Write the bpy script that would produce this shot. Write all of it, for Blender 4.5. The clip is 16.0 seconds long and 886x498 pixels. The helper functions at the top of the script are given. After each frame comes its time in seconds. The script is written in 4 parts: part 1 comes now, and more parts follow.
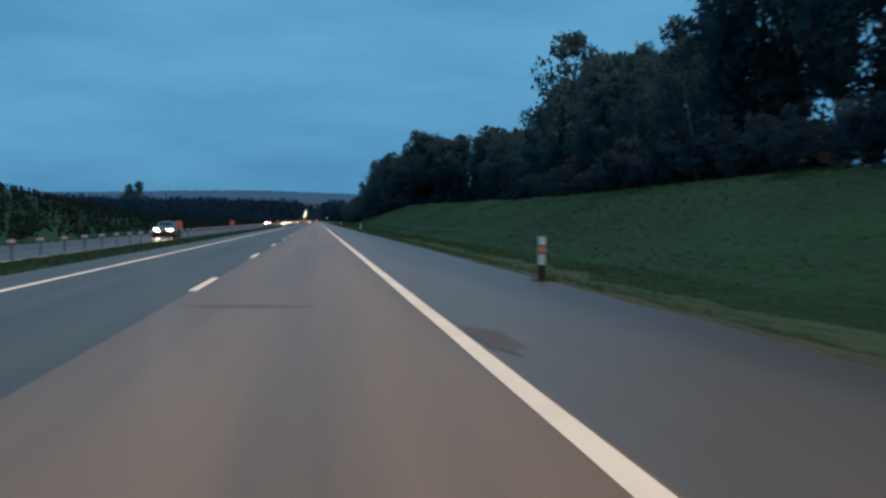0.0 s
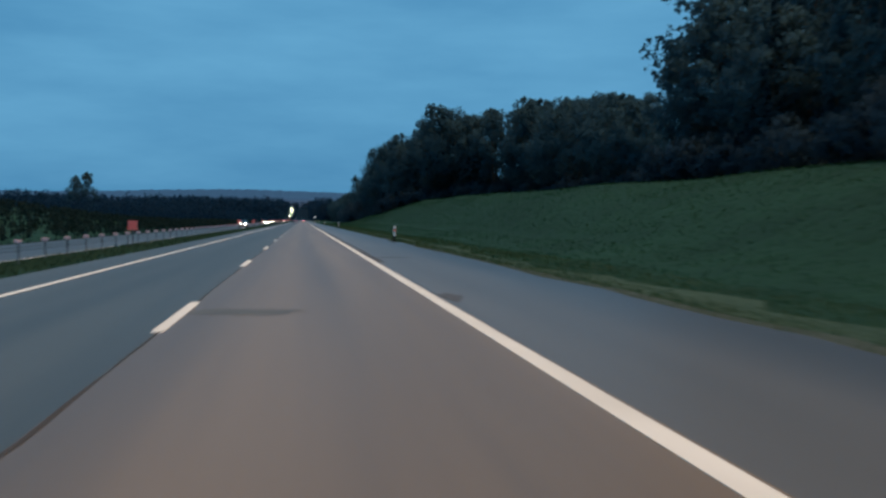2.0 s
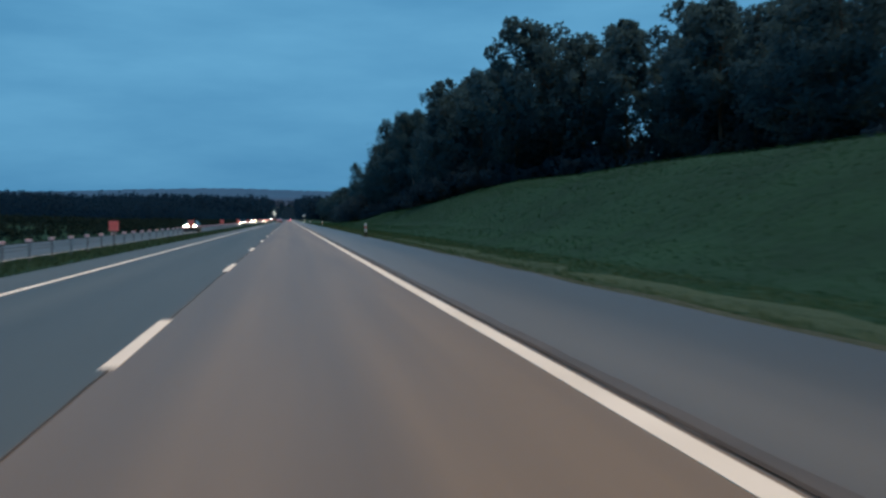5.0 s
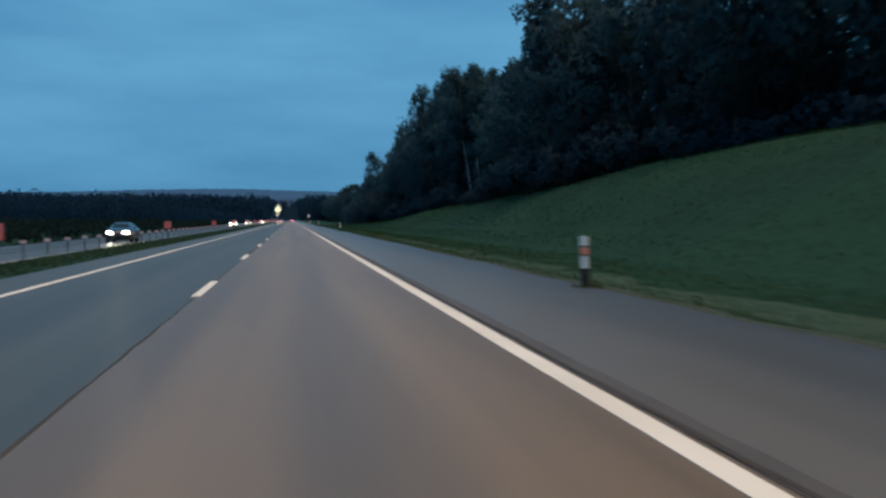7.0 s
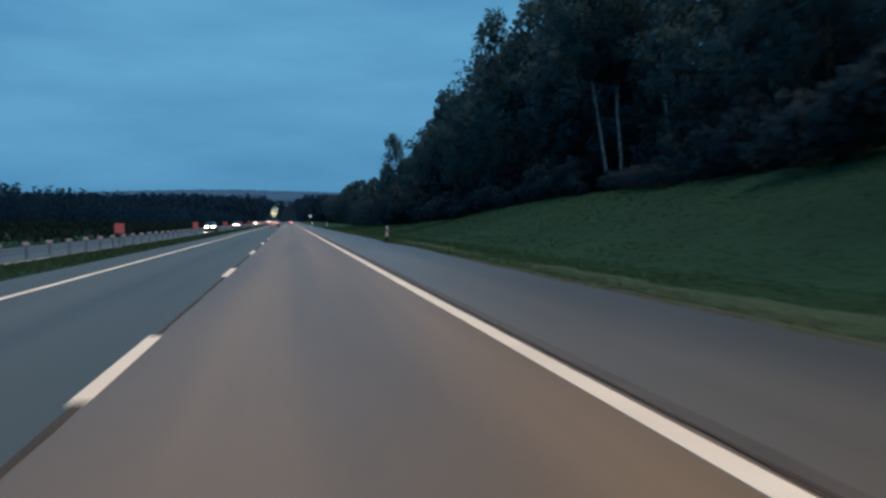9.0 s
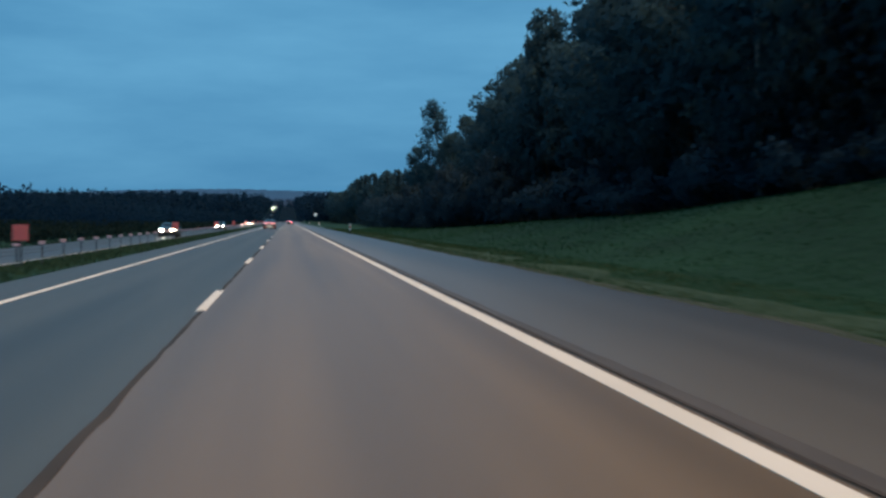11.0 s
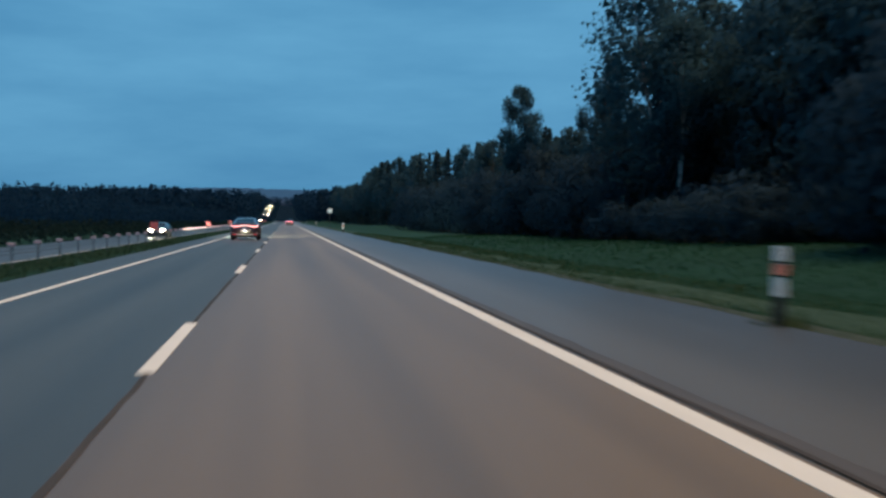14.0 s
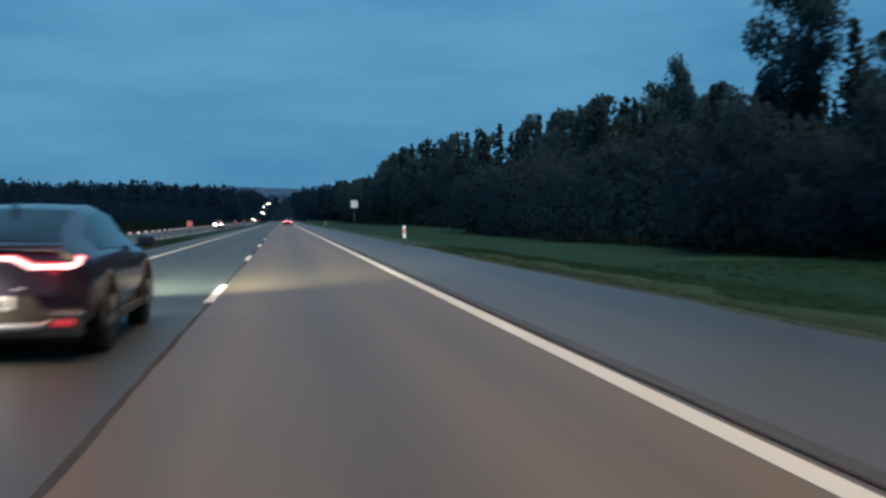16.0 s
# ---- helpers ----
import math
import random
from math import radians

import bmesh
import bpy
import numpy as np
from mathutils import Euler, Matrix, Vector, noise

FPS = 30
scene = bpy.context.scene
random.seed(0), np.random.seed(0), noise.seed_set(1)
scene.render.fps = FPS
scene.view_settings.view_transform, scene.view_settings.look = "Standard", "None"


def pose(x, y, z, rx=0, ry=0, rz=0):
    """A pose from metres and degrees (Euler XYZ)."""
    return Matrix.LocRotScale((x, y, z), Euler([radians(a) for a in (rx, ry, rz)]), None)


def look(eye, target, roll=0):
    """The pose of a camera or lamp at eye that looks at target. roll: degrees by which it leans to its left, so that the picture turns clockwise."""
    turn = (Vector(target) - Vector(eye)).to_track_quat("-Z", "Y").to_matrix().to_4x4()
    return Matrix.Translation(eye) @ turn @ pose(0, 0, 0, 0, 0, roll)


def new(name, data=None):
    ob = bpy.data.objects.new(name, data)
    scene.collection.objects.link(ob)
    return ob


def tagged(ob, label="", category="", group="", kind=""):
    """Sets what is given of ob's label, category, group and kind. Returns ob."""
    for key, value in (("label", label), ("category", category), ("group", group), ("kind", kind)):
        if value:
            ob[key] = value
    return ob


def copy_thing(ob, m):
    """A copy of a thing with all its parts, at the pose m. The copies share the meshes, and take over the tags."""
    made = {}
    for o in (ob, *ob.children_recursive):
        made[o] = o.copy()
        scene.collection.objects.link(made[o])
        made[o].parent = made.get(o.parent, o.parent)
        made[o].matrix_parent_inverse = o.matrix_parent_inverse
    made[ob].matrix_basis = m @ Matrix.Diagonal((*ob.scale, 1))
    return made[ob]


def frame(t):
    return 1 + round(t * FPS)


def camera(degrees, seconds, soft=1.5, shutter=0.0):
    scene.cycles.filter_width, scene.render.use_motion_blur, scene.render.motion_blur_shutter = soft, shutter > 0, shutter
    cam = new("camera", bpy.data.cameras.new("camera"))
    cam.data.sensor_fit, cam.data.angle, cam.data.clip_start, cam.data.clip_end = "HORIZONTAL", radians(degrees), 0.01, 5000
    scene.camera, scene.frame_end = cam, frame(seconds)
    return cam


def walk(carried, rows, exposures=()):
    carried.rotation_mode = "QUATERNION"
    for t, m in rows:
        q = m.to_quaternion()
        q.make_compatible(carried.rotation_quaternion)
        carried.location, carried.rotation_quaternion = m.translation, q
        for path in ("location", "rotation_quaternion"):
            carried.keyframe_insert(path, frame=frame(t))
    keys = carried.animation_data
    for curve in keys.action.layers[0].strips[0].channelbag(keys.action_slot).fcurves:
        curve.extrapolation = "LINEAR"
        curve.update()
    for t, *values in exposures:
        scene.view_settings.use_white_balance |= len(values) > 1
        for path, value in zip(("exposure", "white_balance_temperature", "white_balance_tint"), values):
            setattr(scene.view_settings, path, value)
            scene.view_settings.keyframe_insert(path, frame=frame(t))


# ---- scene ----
LENS = 47.4
EYE = 1.273  # height of the camera over the carriageway
cam = camera(LENS, 16.0, soft=2.7, shutter=0.45)
PATH = [  # seconds, x, y, yaw, pitch, roll
    (0.0, -1.58, -1.54, -7.12, -1.52, -0.75),
    (0.5, -1.69, 12.07, -7.22, -1.52, -0.67),
    (1.0, -1.86, 25.71, -7.42, -1.57, -0.75),
    (1.5, -1.99, 39.39, -7.62, -1.48, -0.49),
    (2.0, -2.15, 53.13, -7.92, -1.57, -0.63),
    (2.5, -2.24, 66.96, -7.98, -1.58, -0.55),
    (3.0, -2.31, 80.82, -8.19, -1.41, -0.38),
    (3.5, -2.33, 94.68, -8.39, -1.52, -0.36),
    (4.0, -2.29, 108.48, -8.60, -1.59, -0.43),
    (6.5, -2.21, 177.41, -8.70, -1.69, -0.08),
    (7.0, -2.19, 191.63, -8.55, -1.63, -0.18),
    (7.5, -2.24, 206.02, -8.50, -1.55, -0.13),
    (8.0, -2.27, 220.49, -8.68, -1.61, 0.09),
    (8.5, -2.29, 234.97, -8.66, -1.51, 0.06),
    (9.0, -2.29, 249.39, -8.67, -1.59, -0.06),
    (11.5, -2.56, 320.39, -8.77, -1.60, -0.05),
    (12.0, -2.56, 334.70, -8.74, -1.61, 0.10),
    (12.5, -2.53, 349.06, -8.73, -1.69, -0.07),
    (13.0, -2.53, 363.44, -8.76, -1.66, -0.04),
    (13.5, -2.52, 377.80, -8.78, -1.64, -0.00),
    (14.0, -2.60, 392.10, -8.85, -1.60, -0.22),
    (14.5, -2.60, 406.34, -8.90, -1.62, -0.22),
    (15.0, -2.60, 420.54, -8.92, -1.59, -0.06),
    (15.5, -2.66, 434.70, -9.02, -1.53, 0.04),
    (16.0, -2.61, 448.86, -8.99, -1.67, -0.03),
]
walk(cam, [(t, pose(x, y, EYE, 90 + pitch, roll, yaw)) for t, x, y, yaw, pitch, roll in PATH], [(0.0, 0.0), (13.5, 0.0), (14.5, -0.05), (16.0, -0.12)])

# ---------------------------------------------------------------- light: an overcast evening sky
SUN_EL, SUN_AZ = radians(80), radians(126)  # azimuth clockwise from +y: high behind the cloud
world = bpy.data.worlds.new("dusk")
scene.world = world
world.use_nodes = True
wn, wl = world.node_tree.nodes, world.node_tree.links
wn.clear()
sky = wn.new("ShaderNodeTexSky")
sky.sky_type, sky.sun_disc, sky.sun_elevation, sky.sun_rotation = "NISHITA", False, SUN_EL, SUN_AZ
tc = wn.new("ShaderNodeTexCoord")
mp = wn.new("ShaderNodeMapping")
mp.inputs["Scale"].default_value = (1.0, 1.0, 4.5)
cl = wn.new("ShaderNodeTexNoise")
cl.inputs["Scale"].default_value, cl.inputs["Detail"].default_value, cl.inputs["Roughness"].default_value = 2.2, 6, 0.55
ramp = wn.new("ShaderNodeValToRGB")
ramp.color_ramp.elements[0].position, ramp.color_ramp.elements[0].color = 0.34, (0.062, 0.250, 0.468, 1)
ramp.color_ramp.elements[1].position, ramp.color_ramp.elements[1].color = 0.68, (0.128, 0.390, 0.635, 1)
mixs = wn.new("ShaderNodeMix")
mixs.data_type = "RGBA"
mixs.inputs["Factor"].default_value = 0.94
skys = wn.new("ShaderNodeMix")
skys.data_type, skys.blend_type = "RGBA", "MULTIPLY"
skys.inputs["Factor"].default_value = 1.0
skys.inputs["B"].default_value = (0.05, 0.055, 0.06, 1)
bg = wn.new("ShaderNodeBackground")
bg.inputs["Strength"].default_value = 1.0
wo = wn.new("ShaderNodeOutputWorld")
wl.new(tc.outputs["Generated"], mp.inputs["Vector"])
wl.new(mp.outputs["Vector"], cl.inputs["Vector"])
wl.new(cl.outputs["Fac"], ramp.inputs["Fac"])
wl.new(sky.outputs["Color"], skys.inputs["A"])
wl.new(skys.outputs["Result"], mixs.inputs["A"])
wl.new(ramp.outputs["Color"], mixs.inputs["B"])
wl.new(mixs.outputs["Result"], bg.inputs["Color"])
wl.new(bg.outputs["Background"], wo.inputs["Surface"])

sun = new("sun", bpy.data.lights.new("sun", "SUN"))
sun.data.energy, sun.data.angle, sun.data.color = 2.35, radians(50), (1.0, 0.60, 0.30)
sun_from = Vector((math.sin(SUN_AZ) * math.cos(SUN_EL), math.cos(SUN_AZ) * math.cos(SUN_EL), math.sin(SUN_EL)))
sun.matrix_world = look((0, 0, 300), Vector((0, 0, 300)) - sun_from)


# ---------------------------------------------------------------- materials
def material(name, a, b, scale=4.0, rough=0.8, fine=60.0, bump=0.2, metal=0.0, vary=0.0, spec=0.5, stretch=(1, 1, 1), depth=0.02):
    """Two colours mixed by coarse and fine noise, with relief; vary: by object and by island."""
    m = bpy.data.materials.new(name)
    m.use_nodes = True
    n, l = m.node_tree.nodes, m.node_tree.links
    p = n["Principled BSDF"]
    co = n.new("ShaderNodeTexCoord")
    ma = n.new("ShaderNodeMapping")
    ma.inputs["Scale"].default_value = stretch
    l.new(co.outputs["Object"], ma.inputs["Vector"])
    n1, n2 = n.new("ShaderNodeTexNoise"), n.new("ShaderNodeTexNoise")
    n1.inputs["Scale"].default_value, n1.inputs["Detail"].default_value = scale, 5
    n2.inputs["Scale"].default_value, n2.inputs["Detail"].default_value = fine, 3
    l.new(ma.outputs["Vector"], n1.inputs["Vector"])
    l.new(co.outputs["Object"], n2.inputs["Vector"])
    add = n.new("ShaderNodeMath")
    add.operation = "MULTIPLY_ADD"
    add.inputs[1].default_value = 0.45
    l.new(n2.outputs["Fac"], add.inputs[0])
    l.new(n1.outputs["Fac"], add.inputs[2])
    last = add
    if vary:
        oi, gi = n.new("ShaderNodeObjectInfo"), n.new("ShaderNodeNewGeometry")
        for out in (oi.outputs["Random"], gi.outputs["Random Per Island"]):
            s = n.new("ShaderNodeMath")
            s.operation = "MULTIPLY_ADD"
            s.inputs[1].default_value = vary
            l.new(out, s.inputs[0])
            l.new(last.outputs[0], s.inputs[2])
            last = s
    r = n.new("ShaderNodeMapRange")
    r.inputs["From Min"].default_value, r.inputs["From Max"].default_value = 0.45, 1.0 + vary
    l.new(last.outputs[0], r.inputs["Value"])
    mix = n.new("ShaderNodeMix")
    mix.data_type = "RGBA"
    mix.inputs["A"].default_value, mix.inputs["B"].default_value = (*a, 1), (*b, 1)
    l.new(r.outputs["Result"], mix.inputs["Factor"])
    l.new(mix.outputs["Result"], p.inputs["Base Color"])
    p.inputs["Roughness"].default_value, p.inputs["Metallic"].default_value = rough, metal
    p.inputs["Specular IOR Level"].default_value = spec
    if bump:
        bp = n.new("ShaderNodeBump")
        bp.inputs["Strength"].default_value, bp.inputs["Distance"].default_value = bump, depth
        l.new(n2.outputs["Fac"], bp.inputs["Height"])
        l.new(bp.outputs["Normal"], p.inputs["Normal"])
    return m


def banded(m, bands):
    """Worn tracks, oil stains and painted headlight fall-off along the road: (x, half width, factor) each darkens or
    polishes a soft band.
    """
    n, l = m.node_tree.nodes, m.node_tree.links
    p = n["Principled BSDF"]
    colour = p.inputs["Base Color"].links[0].from_socket
    co, sep, wob = n.new("ShaderNodeTexCoord"), n.new("ShaderNodeSeparateXYZ"), n.new("ShaderNodeTexNoise")
    mp_ = n.new("ShaderNodeMapping")
    mp_.inputs["Scale"].default_value = (0.0, 0.07, 0.0)
    l.new(co.outputs["Object"], mp_.inputs["Vector"])
    l.new(mp_.outputs["Vector"], wob.inputs["Vector"])
    wob.inputs["Scale"].default_value, wob.inputs["Detail"].default_value = 1.0, 3
    l.new(co.outputs["Object"], sep.inputs["Vector"])
    shift = n.new("ShaderNodeMath")
    shift.operation = "MULTIPLY_ADD"
    shift.inputs[1].default_value = 0.30
    l.new(wob.outputs["Fac"], shift.inputs[0])
    l.new(sep.outputs["X"], shift.inputs[2])
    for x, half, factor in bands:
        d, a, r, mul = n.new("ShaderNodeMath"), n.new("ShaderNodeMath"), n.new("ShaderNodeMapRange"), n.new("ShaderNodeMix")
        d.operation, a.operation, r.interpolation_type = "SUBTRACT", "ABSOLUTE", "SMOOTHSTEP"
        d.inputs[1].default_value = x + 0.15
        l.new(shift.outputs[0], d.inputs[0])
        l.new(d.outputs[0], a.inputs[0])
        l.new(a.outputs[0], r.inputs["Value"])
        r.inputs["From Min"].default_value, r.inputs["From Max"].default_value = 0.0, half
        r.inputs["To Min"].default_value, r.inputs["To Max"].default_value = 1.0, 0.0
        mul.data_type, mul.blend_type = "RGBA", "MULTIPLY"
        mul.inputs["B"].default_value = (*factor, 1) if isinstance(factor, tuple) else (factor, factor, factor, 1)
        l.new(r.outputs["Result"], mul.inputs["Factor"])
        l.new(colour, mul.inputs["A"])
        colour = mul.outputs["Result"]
    l.new(colour, p.inputs["Base Color"])
    return m


def leaves(name, a, b):
    m = material(name, a, b, 0.35, 0.8, 3, 0, vary=0.10, spec=0.06)
    n, l = m.node_tree.nodes, m.node_tree.links
    p, out = n["Principled BSDF"], n["Material Output"]
    tr, mx = n.new("ShaderNodeBsdfTranslucent"), n.new("ShaderNodeMixShader")
    mx.inputs["Fac"].default_value = 0.42
    l.new(p.inputs["Base Color"].links[0].from_socket, tr.inputs["Color"])
    l.new(p.outputs["BSDF"], mx.inputs[1])
    l.new(tr.outputs["BSDF"], mx.inputs[2])
    l.new(mx.outputs["Shader"], out.inputs["Surface"])
    return m


def glow(name, colour, strength):
    m = bpy.data.materials.new(name)
    m.use_nodes = True
    p = m.node_tree.nodes["Principled BSDF"]
    p.inputs["Base Color"].default_value = (*[min(1, c) for c in colour], 1)
    p.inputs["Emission Color"].default_value, p.inputs["Emission Strength"].default_value = (*colour, 1), strength
    return m


# warm headlight light is put into the colour of this lane
ASPHALT_HEADLIT = material("asphalt", (0.134, 0.094, 0.051), (0.270, 0.188, 0.100), 0.55, 0.42, 55, 0.45, stretch=(2.0, 0.05, 1), depth=0.008, spec=0.6)
ASPHALT_DIMMED = material("shoulder asphalt", (0.090, 0.083, 0.068), (0.156, 0.143, 0.118), 0.45, 0.42, 55, 0.45, stretch=(1.6, 0.09, 1), depth=0.008, spec=0.6)
# dusk and haze of the distance are put into this colour
ASPHALT_FAR = material("far asphalt dimmed by dusk and haze", (0.006, 0.016, 0.028), (0.012, 0.028, 0.046), 0.25, 0.95, 80, 0.15, stretch=(1.5, 0.2, 1), depth=0.005, spec=0.0)
# headlight fall-off painted as darkening and blueing towards the verge
banded(ASPHALT_DIMMED, [(3.4, 2.9, (0.46, 0.56, 0.72))])
# oil stain in mid-lane, then headlight fall-off painted towards the lane line
banded(ASPHALT_HEADLIT, [(-1.92, 0.70, 0.80), (-3.75, 1.1, 0.76)])
ASPHALT_WET = material("damp asphalt", (0.048, 0.052, 0.052), (0.080, 0.084, 0.080), 0.25, 0.48, 80, 0.15, stretch=(1.5, 0.2, 1), depth=0.005, spec=0.35)
# duller and bluer: the fast lane is coloured as outside the headlights
ASPHALT_UNLIT = material("fast lane asphalt outside the headlights", (0.040, 0.047, 0.043), (0.086, 0.094, 0.080), 0.55, 0.50, 55, 0.45, stretch=(2.0, 0.05, 1), depth=0.008, spec=0.6)
# oil stain in mid-lane, and darker towards the median
banded(ASPHALT_UNLIT, [(-5.35, 0.6, 0.82), (-7.6, 0.8, 0.85)])
SEAM = material("worn joint", (0.066, 0.060, 0.053), (0.112, 0.100, 0.086), 1.6, 0.6, 40, 0.4, stretch=(3, 0.5, 1))
WORN = material("worn dark asphalt", (0.080, 0.068, 0.044), (0.164, 0.136, 0.082), 1.6, 0.5, 45, 0.4)
TAR = material("tar", (0.046, 0.042, 0.038), (0.080, 0.072, 0.063), 1.2, 0.85, 60, 0.3, spec=0.25)
PAINT = material("road paint", (0.78, 0.74, 0.62), (1.0, 0.97, 0.84), 1.4, 0.55, 70, 0.3, stretch=(1, 0.3, 1), depth=0.004)
GRASS = material("grass ground", (0.0065, 0.031, 0.019), (0.0145, 0.061, 0.034), 0.13, 0.9, 1.6, 0.25, spec=0.15, depth=0.2)
BLADE = leaves("grass blades", (0.008, 0.039, 0.022), (0.018, 0.073, 0.037))
DRY = leaves("dry verge grass", (0.030, 0.068, 0.036), (0.064, 0.102, 0.056))
MEDIAN = leaves("dusty median grass", (0.022, 0.060, 0.042), (0.046, 0.096, 0.064))
SOIL = material("thin grass on soil", (0.027, 0.062, 0.040), (0.050, 0.090, 0.056), 0.5, 0.9, 9, 0.6, stretch=(1, 0.4, 1), depth=0.04, spec=0.2)
GRAVEL = material("verge gravel", (0.030, 0.050, 0.036), (0.060, 0.080, 0.056), 1.1, 0.9, 40, 0.8, depth=0.03)
BARK = material("dark bark", (0.035, 0.028, 0.022), (0.085, 0.068, 0.052), 1.5, 0.9, 14, 0.8, stretch=(3, 3, 0.5))
BIRCH = material("birch bark", (0.040, 0.046, 0.052), (0.330, 0.350, 0.370), 1.8, 0.75, 9, 0.4, stretch=(0.6, 0.6, 2.5))
LEAF = leaves("broad leaves", (0.032, 0.080, 0.106), (0.047, 0.112, 0.143))
LEAF_B = leaves("birch leaves", (0.031, 0.082, 0.108), (0.045, 0.114, 0.145))
# dark blue of the hazy distance, put into the leaf colour itself
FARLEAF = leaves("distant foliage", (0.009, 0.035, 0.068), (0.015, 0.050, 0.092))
LEAF_BUSH = leaves("bush leaves", (0.025, 0.055, 0.078), (0.037, 0.076, 0.106))
NEEDLE = leaves("spruce needles", (0.022, 0.052, 0.070), (0.034, 0.075, 0.098))
WEED = leaves("dull weeds", (0.010, 0.027, 0.027), (0.018, 0.040, 0.038))
STEEL = material("galvanised steel", (0.07, 0.073, 0.078), (0.13, 0.135, 0.14), 3, 0.55, 40, 0.1, metal=0.5)
WHITE = material("white plastic", (0.72, 0.72, 0.70), (0.86, 0.86, 0.84), 3, 0.5, 30, 0.05)
BLACK = material("black rubber", (0.014, 0.014, 0.014), (0.030, 0.030, 0.030), 3, 0.75, 30, 0.2)
ORANGE = material("orange reflective band", (0.82, 0.22, 0.15), (0.95, 0.34, 0.25), 3, 0.4, 30, 0.05)
REDSIGN = material("red reflective sheet", (0.90, 0.16, 0.145), (1.0, 0.25, 0.22), 3, 0.4, 30, 0.05)
PINK = material("pale red reflector", (0.84, 0.50, 0.54), (0.95, 0.68, 0.71), 3, 0.4, 30, 0.05)
POST = material("weathered dark steel", (0.070, 0.074, 0.080), (0.120, 0.124, 0.130), 3, 0.7, 40, 0.1)
SHEET = material("white sign sheet", (0.88, 0.88, 0.88), (0.97, 0.97, 0.97), 3, 0.4, 30, 0.03)
TYRE = material("tyre", (0.012, 0.012, 0.013), (0.028, 0.028, 0.028), 5, 0.8, 40, 0.3)
RIM = material("alloy rim", (0.18, 0.18, 0.19), (0.32, 0.32, 0.33), 5, 0.35, 30, 0.05, metal=0.9)
GLASS = material("dark car glass", (0.012, 0.014, 0.018), (0.020, 0.022, 0.028), 2, 0.08, 20, 0, spec=0.35)
# grey plastic with the brownish light of headlights put into its colour
CLAD = material("headlight tinted plastic cladding", (0.085, 0.074, 0.052), (0.150, 0.128, 0.090), 4, 0.6, 40, 0.1)
CHROME = material("pale trim", (0.58, 0.58, 0.55), (0.72, 0.72, 0.69), 4, 0.35, 30, 0, metal=0.2)
PLATE = material("plate", (0.86, 0.84, 0.72), (0.95, 0.93, 0.82), 4, 0.4, 30, 0)
HEAD = glow("headlamp glow", (1.0, 0.90, 0.66), 90)
HEAD_COOL = glow("cool headlamp glow", (0.95, 0.97, 1.0), 70)
TAIL = glow("tail lamp glow", (0.85, 0.035, 0.045), 0.8)
TAIL_FAR = glow("bright tail lamp glow", (1.0, 0.20, 0.24), 9)
TAIL_HOT = glow("tail lamp tube", (1.0, 0.52, 0.50), 2.6)
# distance haze, put into the ridge as an even bluish glow
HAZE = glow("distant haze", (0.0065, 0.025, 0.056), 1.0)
# a reflector, no lamp: its shine is put in as a weak glow
REFLECTOR_GLOW = glow("rear reflector with painted shine", (0.75, 0.05, 0.07), 0.5)


def car_paint(name, c):
    m = material(name, c, tuple(min(1, v * 1.25 + 0.004) for v in c), 2, 0.28, 60, 0)
    m.node_tree.nodes["Principled BSDF"].inputs["Coat Weight"].default_value = 0.7
    return m


# ---------------------------------------------------------------- mesh helpers
def mesh_of(name, verts, faces, mat, smooth=False):
    me = bpy.data.meshes.new(name)
    me.from_pydata([tuple(map(float, v)) for v in verts], [], [tuple(map(int, f)) for f in faces])
    me.materials.append(mat)
    if smooth:
        me.shade_smooth()
    me.update()
    return me


def part(name, data, mat, parent, label=""):
    """Links a bmesh or a mesh as one object under a thing or a part."""
    if isinstance(data, bmesh.types.BMesh):
        me = bpy.data.meshes.new(name)
        data.to_mesh(me)
        data.free()
        me.materials.append(mat)
    else:
        me = data
    ob = new(name, me)
    ob.parent = parent
    return tagged(ob, label)


def thing(name, label, category, group="", kind=""):
    return tagged(new(name), label, category, group, kind)


def bm_box(sx, sy, sz, at=(0, 0, 0), bevel=0.0, bm=None):
    bm = bm or bmesh.new()
    r = bmesh.ops.create_cube(bm, size=1.0, matrix=Matrix.Translation(at) @ Matrix.Diagonal((sx, sy, sz, 1)))
    if bevel:
        es = list({e for v in r["verts"] for e in v.link_edges})
        bmesh.ops.bevel(bm, geom=es, offset=bevel, segments=2, affect="EDGES", profile=0.6)
    return bm


def bm_tube(r1, r2, length, m=Matrix(), segs=12, bm=None):
    """A tapered closed tube along z from 0."""
    bm = bm or bmesh.new()
    bmesh.ops.create_cone(bm, cap_ends=True, segments=segs, radius1=r1, radius2=r2, depth=length, matrix=m @ Matrix.Translation((0, 0, length / 2)))
    return bm


def tube_data(points, radii, segs=6):
    """Vertices and faces of a bent tapered tube."""
    vs, fs = [], []
    pts = [Vector(p) for p in points]
    for i, p in enumerate(pts):
        d = (pts[min(i + 1, len(pts) - 1)] - pts[max(i - 1, 0)]).normalized()
        a = d.cross(Vector((0.31, 0.95, 0.1))).normalized()
        b = d.cross(a)
        for k in range(segs):
            w = 2 * math.pi * k / segs
            vs.append(p + (a * math.cos(w) + b * math.sin(w)) * radii[i])
    for i in range(len(pts) - 1):
        for k in range(segs):
            k2 = (k + 1) % segs
            fs.append((i * segs + k, i * segs + k2, (i + 1) * segs + k2, (i + 1) * segs + k))
    fs.append(tuple(range(segs))[::-1])
    fs.append(tuple((len(pts) - 1) * segs + k for k in range(segs)))
    return vs, fs


